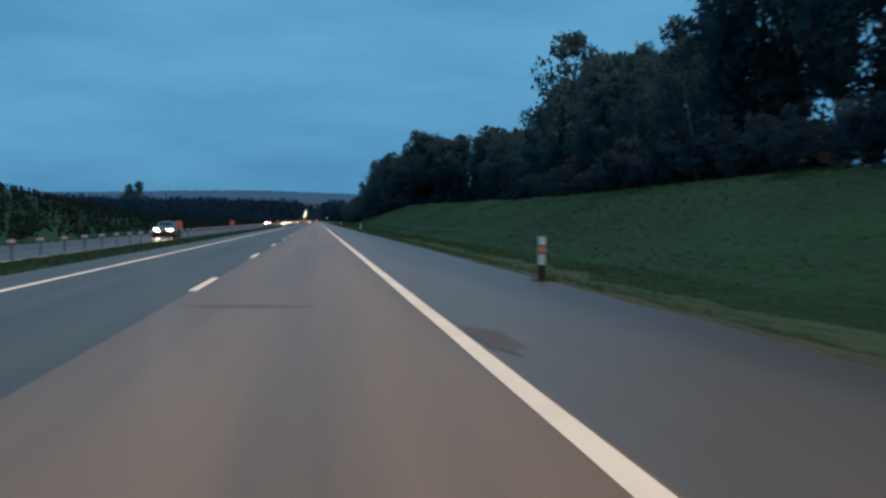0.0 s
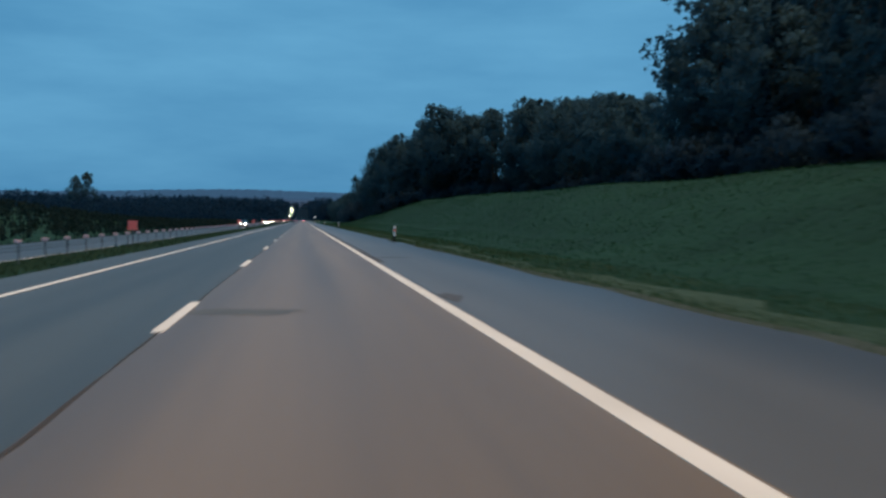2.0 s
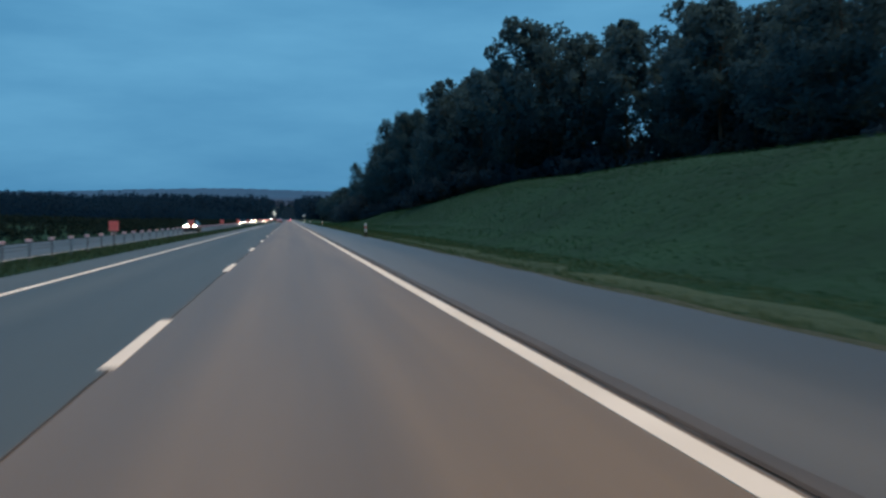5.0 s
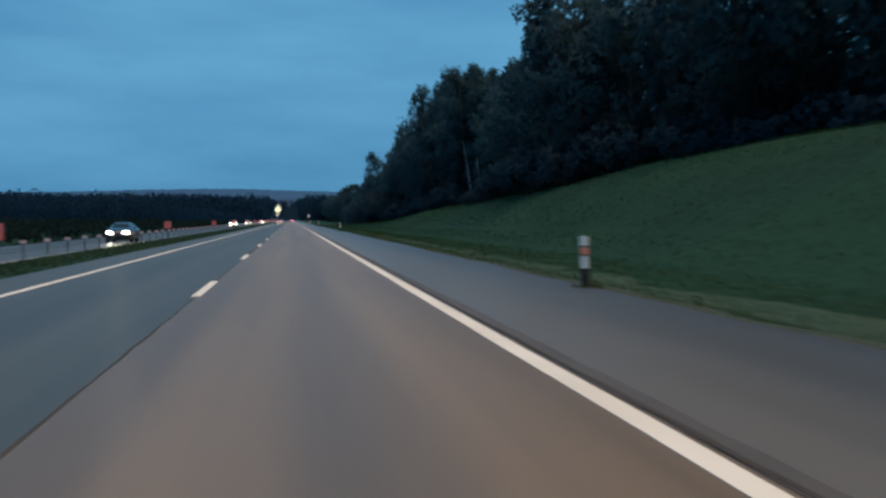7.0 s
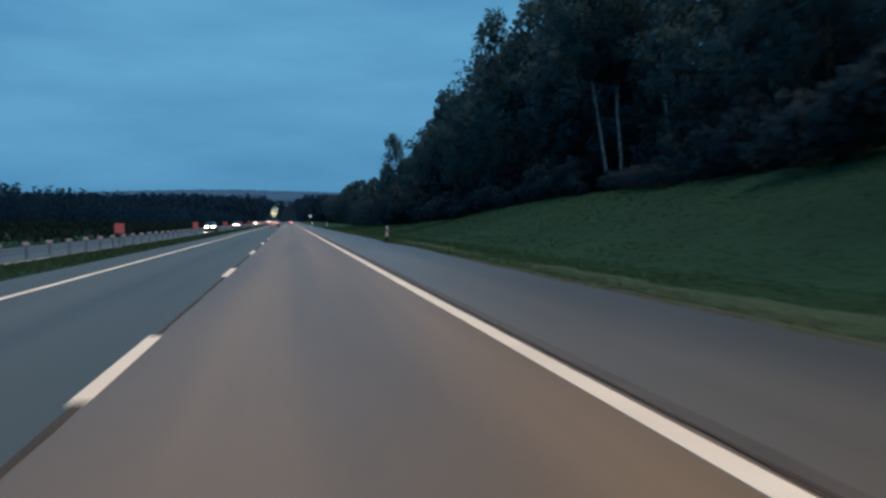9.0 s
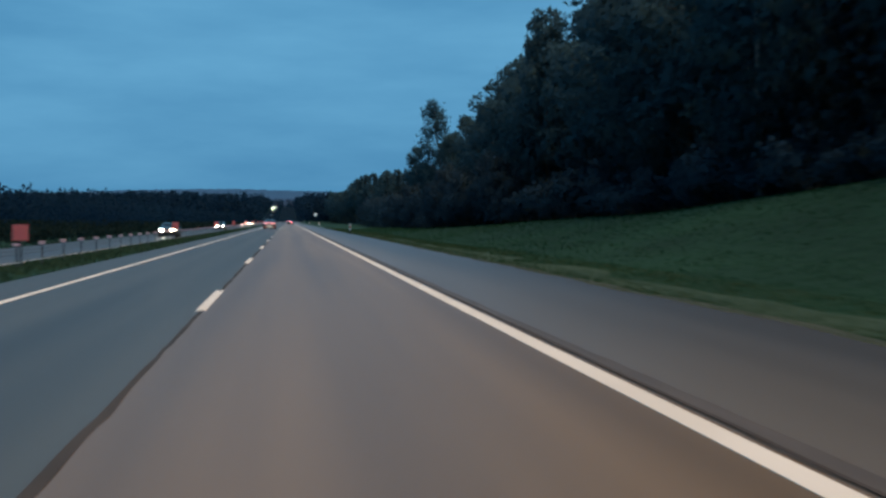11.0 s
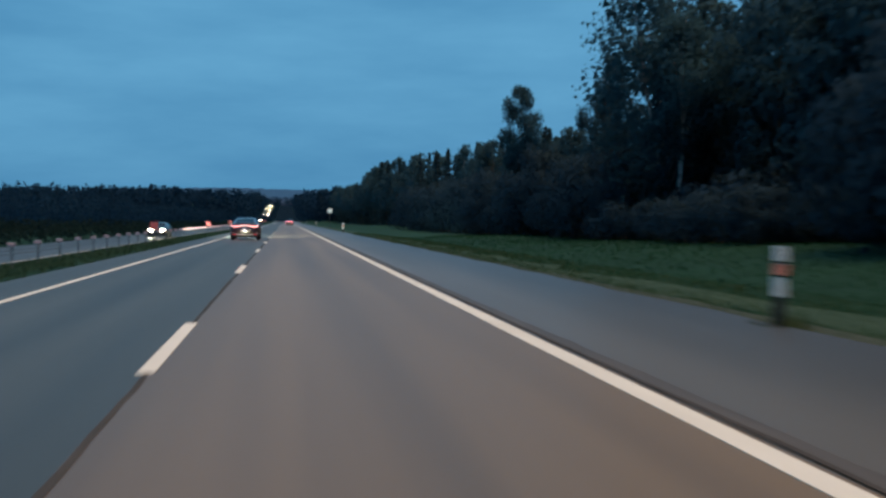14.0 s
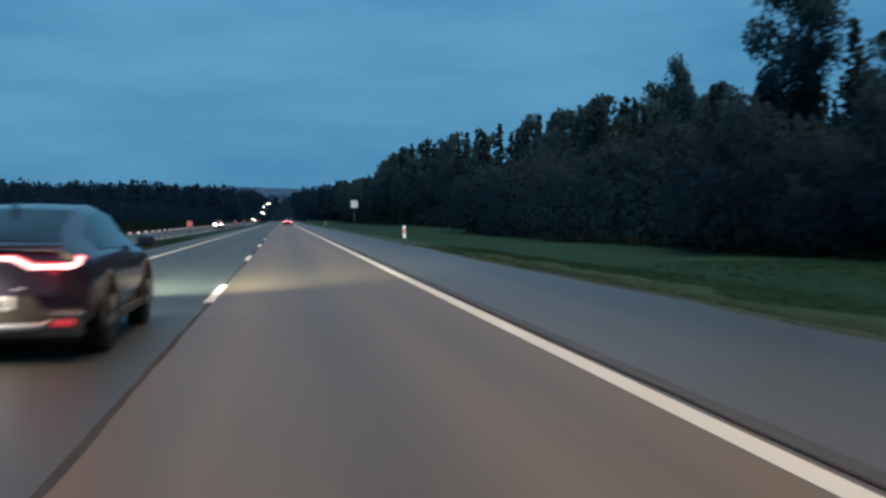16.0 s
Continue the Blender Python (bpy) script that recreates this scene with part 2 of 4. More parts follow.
def interp(x, table):
    return float(np.interp(x, [r[0] for r in table], [r[1] for r in table]))


# ---------------------------------------------------------------- the lie of the land
CREST = [(-60, 3.7), (90, 3.8), (150, 4.3), (200, 5.0), (250, 5.0), (300, 3.7), (332, 3.3), (365, 1.9), (390, 1.4), (420, 0.7), (450, 0.1), (520, -0.2), (3000, 0)]
LEFT = [(-60, 5.8), (60, 5.8), (120, 5.4), (180, 3.0), (250, 1.0), (320, 0.3), (3000, 0)]
FAR = [(-100, 0), (820, 0), (1000, 2.5), (1200, 9), (1350, 14.5), (1430, 16), (1520, 15), (1700, 12), (2100, 24), (2700, 34), (3600, 46), (5000, 56)]


def road_z(y):
    return interp(y, FAR)


def land(x, y):
    """Height of the ground beside the carriageways."""
    z = road_z(y)
    if x > 3.5:
        c = interp(y, CREST)
        side = interp(x, [(3.5, -0.05), (5.5, -0.12), (8.0, -0.25 + 0.06 * c), (10.5, 0.16 * c - 0.1), (16.0, 0.74 * c), (20.0, c), (26.0, c + 0.25), (60, c + 0.8), (400, c + 5), (3000, c + 30)])
    elif x < -20.2:
        c = interp(y, LEFT)
        side = interp(-x, [(20.2, -0.5), (23, -0.7), (29, 0.30 * c), (42, c), (70, c + 0.6), (300, c + 3), (800, c + 7), (3000, c + 22)])
    else:
        side = interp(x, [(-20.2, -0.50), (-19.2, -0.50), (-12.8, -0.50), (-12.5, -0.40), (-10.3, -0.14), (-8.8, -0.03), (-8.3, -0.10), (3.4, -0.10), (3.5, -0.05)])
    if abs(x + 9) > 14:
        side += 0.25 * noise.noise((x * 0.06, y * 0.06, 0.3)) * min(1, (abs(x + 9) - 14) / 6)
    return z + side


def grid(name, xs, ys, mat, label, category, f):
    vs = [(x, y, f(x, y)) for y in ys for x in xs]
    n = len(xs)
    fs = [(j * n + i, j * n + i + 1, (j + 1) * n + i + 1, (j + 1) * n + i) for j in range(len(ys) - 1) for i in range(n - 1)]
    return tagged(new(name, mesh_of(name, vs, fs, mat, True)), label, category, kind="structure")


def spread(*runs):
    out = []
    for a, b, step in runs:
        out += list(np.arange(a, b, step))
    return out + [runs[-1][1]]


grid("ground", spread((-3000, -400, 260), (-400, -60, 34), (-60, -22, 3.8), (-20.2, -12.8, 7.4)) + spread((-12.5, -8.3, 0.42), (-8.2, 3.4, 11.6))
     + spread((3.5, 12, 0.85), (12, 30, 1.5), (30, 80, 8), (80, 400, 40), (400, 3000, 260)),
     spread((-120, 720, 5), (720, 1700, 35), (1700, 4800, 155)), GRASS, "dark green mown grass land rising into a roadside bank", "ground", land)

ROAD_Y = spread((-80, 860, 20))
RISE_Y = spread((860, 1440, 20))


def strip(name, x0, x1, top, thick, mat, label, category, ys=ROAD_Y, kind="structure", wobble=0.0, parent=None):
    """A long slab that follows the road."""
    vs, fs = [], []
    for k, y in enumerate(ys):
        z = road_z(y) + top
        w0 = wobble * noise.noise((x0, y * 0.35, 1.7))
        w1 = wobble * noise.noise((x1, y * 0.35, 5.1))
        vs += [(x0 + w0, y, z - thick), (x0 + w0, y, z), (x1 + w1, y, z), (x1 + w1, y, z - thick)]
        if k:
            a = 4 * k
            fs += [(a - 4, a, a + 1, a - 3), (a - 3, a + 1, a + 2, a - 2), (a - 2, a + 2, a + 3, a - 1)]
    fs += [(0, 1, 2, 3), tuple(4 * (len(ys) - 1) + q for q in (3, 2, 1, 0))]
    me = mesh_of(name, vs, fs, mat)
    if parent:
        return part(name, me, mat, parent, label)
    return tagged(new(name, me), label, category, kind=kind)


FINE_Y = spread((-80, 620, 2.0), (620, 860, 30))
LEFT_LINE, LANE = -6.91, -3.75
strip("road", -8.25, LANE, 0.0, 0.14, ASPHALT_UNLIT, "grey asphalt of the fast lane beside the median", "road")
strip("road", LANE, 0.14, 0.0, 0.14, ASPHALT_HEADLIT, "grey asphalt carriageway with headlight warmth in its colour and worn wheel tracks", "road")
strip("shoulder", -0.40, 3.55, -0.004, 0.14, ASPHALT_DIMMED, "grey asphalt hard shoulder beside the edge line, headlight fall-off in its colour", "shoulder", FINE_Y, wobble=0.22)
strip("opposite_road", -19.3, -12.75, -0.40, 0.14, ASPHALT_WET, "damp grey asphalt of the oncoming carriageway", "road", FINE_Y, wobble=0.08)
strip("far_road", -8.25, 3.55, 0.0, 0.14, ASPHALT_FAR, "dark asphalt where the road climbs the rise, dusk and haze in its colour", "road", RISE_Y)
strip("far_opposite_road", -19.3, -12.75, -0.40, 0.14, ASPHALT_FAR, "dark asphalt of the oncoming carriageway on the rise, dusk and haze in its colour", "road", RISE_Y)
strip("verge", 3.25, 4.0, -0.030, 0.05, GRAVEL, "strip of dusty gravel and dry soil along the shoulder", "verge", FINE_Y, wobble=0.30)
strip("verge_soil", 3.88, 5.5, -0.075, 0.06, SOIL, "thin worn grass and soil beside the shoulder", "verge", FINE_Y, wobble=1.1)
strip("edge_line", -0.10, 0.10, 0.006, 0.005, PAINT, "continuous cream white edge line of the shoulder", "road marking", FINE_Y, wobble=0.012)
strip("median_line", LEFT_LINE - 0.075, LEFT_LINE + 0.075, 0.006, 0.005, PAINT, "continuous white edge line beside the median", "road marking", FINE_Y, wobble=0.012)
strip("far_edge_line", -13.15, -13.0, -0.394, 0.005, PAINT, "white edge line of the oncoming carriageway", "road marking", wobble=0.01)

lane = thing("lane_line", "broken white line between the two lanes", "road marking", kind="structure")
dash_me = mesh_of("dash", [(-0.075, 0, 0.001), (0.075, 0, 0.001), (0.075, 4.1, 0.001), (-0.075, 4.1, 0.001), (-0.073, 0.01, 0.007), (0.073, 0.01, 0.007), (0.073, 4.09, 0.007), (-0.073, 4.09, 0.007)],
                  [(4, 5, 6, 7), (0, 1, 5, 4), (1, 2, 6, 5), (2, 3, 7, 6), (3, 0, 4, 7)], PAINT)
for k in range(-3, 60):
    y = 0.72 + 16.0 * k
    ob = part("dash", dash_me, PAINT, lane)
    ob.location = (LANE, y, road_z(y))


# tar: the joint between the lanes, the joint along the edge line and a few patches
def tar_joint(x, y0, y1, width, label, seed, mat=None, wild=0.9, z=0.0025):
    rng = np.random.default_rng(seed)
    ys = np.arange(y0, y1, 0.55)
    vs, fs = [], []
    for k, y in enumerate(ys):
        c = x + 0.014 * noise.noise((seed, y * 0.13, 0)) + 0.006 * rng.normal()
        w = width * (0.9 - 0.5 * wild + wild * abs(noise.noise((seed + 3.0, y * 0.21, 1))) + 0.25 * rng.random())
        vs += [(c - w / 2, y, z), (c + w / 2, y, z)]
        if k:
            fs.append((2 * k - 2, 2 * k - 1, 2 * k + 1, 2 * k))
    tagged(new("tar_joint", mesh_of("tar_joint", vs, fs, mat or TAR)), label, "tar seam", kind="structure")


tar_joint(LANE + 0.02, 225, 620, 0.085, "dark tar seam between the two lanes", 2)
tar_joint(LANE + 0.02, 20, 225, 0.035, "thin dark seam between the two lanes", 4)
tar_joint(0.275, 84, 620, 0.22, "worn darker joint along the edge line", 7, SEAM, 0.2)
tar_joint(0.20, 84, 620, 0.055, "narrow dark crack along the edge line", 9, TAR, 0.9, 0.0065)


def tar_patch(x, y, sx, sy, seed, z=0.003, name="tar_patch", label="dark worn tar patch in the asphalt", mat=None):
    rng = np.random.default_rng(seed)
    vs = [(x, y, z)]
    n = 22
    for k in range(n):
        a = 2 * math.pi * k / n
        r = 1 + 0.55 * noise.noise((math.cos(a) * 1.7 + seed, math.sin(a) * 1.7, 0)) + 0.08 * rng.normal()
        vs.append((x + sx * r * math.cos(a), y + sy * r * math.sin(a), z))
    fs = [(0, 1 + k, 1 + (k + 1) % n) for k in range(n)]
    tagged(new(name, mesh_of(name, vs, fs, mat or WORN)), label, "ground patch", kind="structure")


for q in ((0.35, 9.4, 0.22, 1.2, 1), (-2.6, 13.5, 0.8, 0.25, 2), (-2.9, 50.3, 0.7, 0.42, 3), (-2.8, 47.1, 0.6, 0.40, 4), (-0.8, 48.2, 0.45, 0.40, 10), (-2.9, 67.2, 0.7, 0.55, 5),
          (0.35, 70.0, 0.2, 0.9, 6), (-3.75, 392.0, 0.16, 0.5, 7), (-3.7, 360.0, 0.14, 0.45, 8), (0.9, 88.0, 0.7, 0.25, 9)):
    tar_patch(*q, mat=SEAM if q[0] > 0 else None)
for q in ((3.72, 124.0, 0.24, 0.9, 21), (3.70, 379.5, 0.22, 0.9, 23)):
    tar_patch(*q, 0.012, "soil_patch", "dark soil washed over the asphalt edge", SEAM)


# ---------------------------------------------------------------- grass blades on the verges and the bank
def blades(name, x0, x1, y0, y1, count, high, mat, label, seed, surface=None, width=0.02):
    rng = np.random.default_rng(seed)
    x = rng.uniform(x0, x1, count)
    y = rng.uniform(y0, y1, count)
    vs = np.zeros((count * 3, 3))
    a = rng.uniform(0, math.pi, count)
    h = high * rng.uniform(0.45, 1.25, count)
    lx, ly = rng.normal(0, 0.35, count) * h, rng.normal(0, 0.35, count) * h
    z = np.array([land(p, q) for p, q in zip(x, y)]) - 0.01
    vs[0::3] = np.stack([x - np.cos(a) * width, y - np.sin(a) * width, z], 1)
    vs[1::3] = np.stack([x + np.cos(a) * width, y + np.sin(a) * width, z], 1)
    vs[2::3] = np.stack([x + lx, y + ly, z + h], 1)
    t = vs.reshape(-1, 3, 3)
    down = np.cross(t[:, 1] - t[:, 0], t[:, 2] - t[:, 0])[:, 2] < 0
    t[down] = t[down][:, [1, 0, 2]]
    fs = np.arange(count * 3).reshape(-1, 3)
    me = mesh_of(name, vs, fs, mat)
    up = np.stack([np.cos(a) * 0.25, np.sin(a) * 0.25, np.ones(count)], 1)
    up /= np.linalg.norm(up, axis=1)[:, None]
    me.shade_smooth()
    me.normals_split_custom_set_from_vertices(np.repeat(up, 3, 0).tolist())
    tagged(new(name, me), label, "grass", kind="stuff")


blades("verge_grass", 3.70, 7.5, 0, 500, 80000, 0.08, BLADE, "short green grass on the verge", 11, width=0.022)
blades("edge_grass", 3.20, 4.15, 0, 500, 60000, 0.06, DRY, "sparse grass and straw creeping over the asphalt edge", 16, width=0.02)
blades("dry_grass", 3.40, 7.2, 0, 500, 70000, 0.08, DRY, "thin straw coloured grass at the asphalt edge", 12, width=0.022)
blades("bank_grass", 7.5, 21, 0, 480, 110000, 0.10, BLADE, "rough dark grass on the roadside bank", 13, width=0.03)
blades("median_grass", -12.6, -8.3, 0, 520, 60000, 0.14, MEDIAN, "short grass on the median strip", 14, width=0.045)
blades("far_verge_grass", -34, -19.6, 20, 560, 26000, 0.3, WEED, "rough grass beyond the oncoming carriageway", 15, width=0.06)


# ---------------------------------------------------------------- trees
def leaf_mesh(name, centres, radii, per, size, mat, seed, flat=0.8, droop=0.0):
    """Many small leaf sprays in clumps round the given centres."""
    rng = np.random.default_rng(seed)
    c = np.repeat(np.array(centres, float), per, 0)
    r = np.repeat(np.array(radii, float), per)
    n = len(c)
    d = rng.normal(size=(n, 3))
    d /= np.linalg.norm(d, axis=1)[:, None]
    d[:, 2] *= flat
    p = c + d * (r * rng.uniform(0.25, 1.05, n) ** 0.6)[:, None]
    p[:, 2] -= droop * rng.random(n) * r
    u = rng.normal(size=(n, 3))
    u /= np.linalg.norm(u, axis=1)[:, None]
    v = np.cross(u, rng.normal(size=(n, 3)))
    v /= np.linalg.norm(v, axis=1)[:, None]
    s = size * rng.uniform(0.55, 1.35, n)[:, None]
    vs = np.empty((n * 3, 3))
    vs[0::3], vs[1::3], vs[2::3] = p - u * s - v * s * 0.5, p + v * s, p + u * s - v * s * 0.3
    mid = np.array(centres, float).mean(0)
    whole = p - np.array([mid[0], mid[1], mid[2] * 0.8])
    whole /= np.linalg.norm(whole, axis=1)[:, None] + 1e-9
    out = whole * 0.65 + d * 0.35
    out /= np.linalg.norm(out, axis=1)[:, None] + 1e-9
    outward(vs, out)
    me = mesh_of(name, vs, np.arange(n * 3).reshape(-1, 3), mat)
    soft_normals(me, vs, out)
    return me


def soft_normals(me, vs, out, ng_share=0.10):
    """Foliage shades as a mass: each leaf faces outwards and its normal leans to the crown's surface."""
    t = vs.reshape(-1, 3, 3)
    ng = np.cross(t[:, 1] - t[:, 0], t[:, 2] - t[:, 0])
    ng /= np.linalg.norm(ng, axis=1)[:, None] + 1e-9
    nn = out * (1 - ng_share) + ng * ng_share
    nn /= np.linalg.norm(nn, axis=1)[:, None] + 1e-9
    me.shade_smooth()
    me.normals_split_custom_set_from_vertices(np.repeat(nn, 3, 0).tolist())


def outward(vs, out):
    """Turns each triangle to the side given."""
    t = vs.reshape(-1, 3, 3)
    back = np.einsum("ij,ij->i", np.cross(t[:, 1] - t[:, 0], t[:, 2] - t[:, 0]), out) < 0
    t[back] = t[back][:, [0, 2, 1]]


def limb_tree(name, label, high, spread_, low, leaves, bark, seed, clumps=46, per=130, size=0.17, trunk=0.20, lean=0.03, tall=1.0, droop=0.0, tip=None, lump=1.0):
    """A broadleaved tree: trunk, limbs and a lumpy crown with gaps. low: where the crown starts, as a share of the height."""
    rng = np.random.default_rng(seed)
    root = thing(name, label, "tree", "roadside wood")
    top = Vector((lean * high * rng.normal(), lean * high * rng.normal(), high * 0.93))
    if tip:
        top.x, top.y = tip[0] * high, tip[1] * high
    pts = [Vector((0, 0, -0.4))] + [top * f + Vector((0.12 * rng.normal(), 0.12 * rng.normal(), 0)) for f in (0.15, 0.35, 0.55, 0.75, 1.0)]
    vs, fs = tube_data(pts, [trunk * k for k in (1.25, 1.0, 0.85, 0.62, 0.36, 0.08)], 8)
    centres, radii = [], []
    for k in range(clumps):
        f = low + (1 - low) * (k + rng.random()) / clumps
        shape = math.sin(math.pi * min(1, max(0.0, (f - low) / (1.02 - low))) ** tall) ** 0.65
        a = rng.uniform(0, 2 * math.pi)
        reach = spread_ * shape * rng.uniform(0.35, 1.08)
        q = Vector((math.cos(a) * reach, math.sin(a) * reach, high * f))
        q.x += top.x * f
        q.y += top.y * f
        centres.append(q)
        radii.append(lump * spread_ * rng.uniform(0.20, 0.40) * (0.55 + 0.45 * shape))
        if k % 3 == 0 and reach > 0.5:
            b = top * max(0.12, f - 0.12 - 0.1 * rng.random())
            lv, lf = tube_data([b, b.lerp(q, 0.5) + Vector((0, 0, 0.05 * high * rng.random())), q], [trunk * 0.34, trunk * 0.2, 0.02], 5)
            o = len(vs)
            vs += lv
            fs += [tuple(i + o for i in t) for t in lf]
    part("trunk", mesh_of("trunk", vs, fs, bark, True), bark, root)
    part("crown", leaf_mesh("crown", centres, radii, per, size, leaves, seed + 50, 0.85, droop), leaves, root)
    return root


def spruce_tree(name, label, high, spread_, seed, tiers=34, per=8, size=0.265):
    rng = np.random.default_rng(seed)
    root = thing(name, label, "tree", "roadside wood")
    vs, fs = tube_data([(0, 0, -0.4), (0, 0, high * 0.5), (0, 0, high)], [0.20, 0.12, 0.02], 8)
    centres, radii = [], []
    for k in range(tiers):
        f = 0.06 + 0.93 * k / tiers
        w = spread_ * (1 - f) ** 0.9 * rng.uniform(0.72, 1.15) + 0.03
        n = max(3, int(8 * (1 - f)) + 2)
        for j in range(n):
            a = 2 * math.pi * (j + rng.random()) / n
            for g in (0.45, 0.9):
                centres.append((math.cos(a) * w * g, math.sin(a) * w * g, high * (f + 0.012 * rng.normal()) - 0.25 * w * g))
                radii.append(0.14 + 0.20 * w * (1.15 - g))
    part("trunk", mesh_of("trunk", vs, fs, BARK, True), BARK, root)
    part("crown", leaf_mesh("crown", centres, radii, per, size, NEEDLE, seed + 50, 0.5), NEEDLE, root)
    return root


def bush(name, label, high, spread_, seed, clumps=30, per=46, size=0.21):
    rng = np.random.default_rng(seed)
    root = thing(name, label, "bush", "roadside undergrowth")
    vs, fs, centres, radii = [], [], [], []
    for k in range(clumps):
        a = rng.uniform(0, 2 * math.pi)
        r = spread_ * math.sqrt(rng.random())
        z = high * (0.14 + 0.80 * rng.random() * (1 - 0.6 * (r / spread_) ** 2))
        q = Vector((math.cos(a) * r, math.sin(a) * r, z))
        centres.append(q)
        radii.append(spread_ * rng.uniform(0.22, 0.38))
        if k % 4 == 0:
            lv, lf = tube_data([(q.x * 0.1, q.y * 0.1, -0.2), (q.x * 0.5, q.y * 0.5, z * 0.55), q], [0.05, 0.035, 0.01], 5)
            o = len(vs)
            vs += lv
            fs += [tuple(i + o for i in t) for t in lf]
    part("stem", mesh_of("stem", vs, fs, BARK), BARK, root)
    part("crown", leaf_mesh("crown", centres, radii, per, size, LEAF_BUSH, seed + 50), LEAF_BUSH, root)
    return root


L_BROAD = "dark broadleaved tree with a dense rounded crown on the bank"
L_BIRCH = "tall birch with a pale trunk and a loose hanging crown"
L_SPRUCE = "dark pointed spruce at the edge of the wood"
L_BUSH = "dense dark bush at the foot of the wood"
# the patterns stand in the wood too; each is 20 m (bush 4 m) high, and copies are scaled
PATTERNS = {
    "broad": [limb_tree("broadleaved_tree", L_BROAD, 20, s, lo, LEAF, BARK, sd, 64, 78, 0.29) for s, lo, sd in ((6.2, 0.10, 1), (5.4, 0.14, 2), (6.8, 0.12, 3), (5.0, 0.07, 4))],
    "back": [limb_tree("broadleaved_tree", L_BROAD, 20, s, lo, LEAF, BARK, sd, 44, 44, 0.42) for s, lo, sd in ((6.4, 0.10, 5), (5.4, 0.12, 6))],
    "birch": [limb_tree("birch_tree", L_BIRCH, 20, s, lo, LEAF_B, BIRCH, sd, 56, 84, 0.21, trunk=0.15, lean=0.045, tall=0.85, droop=1.0, lump=1.45) for s, lo, sd in ((3.3, 0.18, 11), (2.7, 0.24, 12), (3.6, 0.14, 13))],
    "spruce": [spruce_tree("spruce_tree", L_SPRUCE, 20, s, sd) for s, sd in ((3.4, 21), (2.9, 22), (3.8, 23))],
    "bush": [bush("bush", L_BUSH, 4.0, s, sd) for s, sd in ((2.7, 31), (3.3, 32), (2.3, 33))],
    "thicket": [bush("bush", "tall dense thicket at the edge of the wood", 7.0, s, sd, 60, 84, 0.19) for s, sd in ((4.2, 36), (3.6, 37), (4.8, 38))],
}
# plainer ones for the far end of the wood
DISTANT = {
    "birch": [limb_tree("birch_tree", L_BIRCH, 20, s, lo, LEAF_B, BIRCH, sd, 40, 40, 0.36, trunk=0.15, lean=0.045, tall=0.85, droop=1.0, lump=1.45) for s, lo, sd in ((3.3, 0.18, 11), (2.7, 0.24, 12), (3.6, 0.14, 13))],
    "spruce": [spruce_tree("spruce_tree", L_SPRUCE, 20, s, sd, 30, 3, 0.42) for s, sd in ((3.4, 21), (2.9, 22), (3.8, 23))],
    "bush": [bush("bush", L_BUSH, 4.0, s, sd, 24, 24, 0.30) for s, sd in ((2.7, 31), (3.3, 32), (2.3, 33))],
}
BASE = {"broad": 20, "back": 20, "birch": 20, "spruce": 20, "bush": 4.0, "thicket": 7.0}
taken = {}
wood = random.Random(5)


def plant(kind, x, y, top=None, high=None, which=None, wide=None):
    """A tree whose tip is at the height top over the road, or that is so many metres high."""
    if 134 < y < 205 and abs(x + 2.3 - 0.514 * (y - 80.8)) < 3.2 + 0.02 * (y - 134):
        return None  # a gap in the wood through which the sky shows
    z = land(x, y)
    h = high if high is not None else top - z
    i = wood.randrange(len(PATTERNS[kind])) if which is None else which
    s = h / BASE[kind]
    w = s * wood.uniform(0.92, 1.1) if wide is None else wide * s
    m = Matrix.Translation((x, y, z)) @ Matrix.Rotation(wood.uniform(0, 6.28), 4, "Z")
    if y < -14:
        return None
    src = DISTANT[kind][i] if y > 545 and kind in DISTANT else PATTERNS[kind][i]
    if src.name not in taken:
        taken[src.name] = True
        ob = src
        ob.matrix_basis = m
    else:
        ob = copy_thing(src, m)
    ob.scale = (w, w, s)
    return ob


TOP = [(-40, 22), (40, 24), (59, 24), (64, 17), (75, 16), (85, 15.8), (98, 16), (112, 16.5), (122, 19), (128, 20), (140, 15), (145, 9), (156, 9), (163, 15.5), (172, 16.9), (184, 19.0), (205, 20), (228, 22.5), (246, 23), (258, 21), (270, 18.5), (290, 16.8), (305, 17),
       (318, 20), (330, 21.5), (346, 22.5), (365, 21.5), (395, 19.5), (424, 16.8), (436, 16.3), (446, 15.8), (453, 15.0), (458, 12.2), (464, 10.5), (469, 9.8), (480, 9.5), (519, 11.2), (560, 15.5), (600, 17.5), (620, 18.5), (660, 17.5), (684, 19.5), (733, 15), (800, 16), (900, 17)]
FRONT = [(-40, 23), (60, 23), (90, 24), (124, 27), (138, 30), (146, 37), (232, 36), (244, 27), (262, 19), (275, 18), (290, 20), (330, 21), (400, 21), (440, 22), (500, 24), (540, 28), (600, 33), (660, 23), (740, 22), (900, 21)]
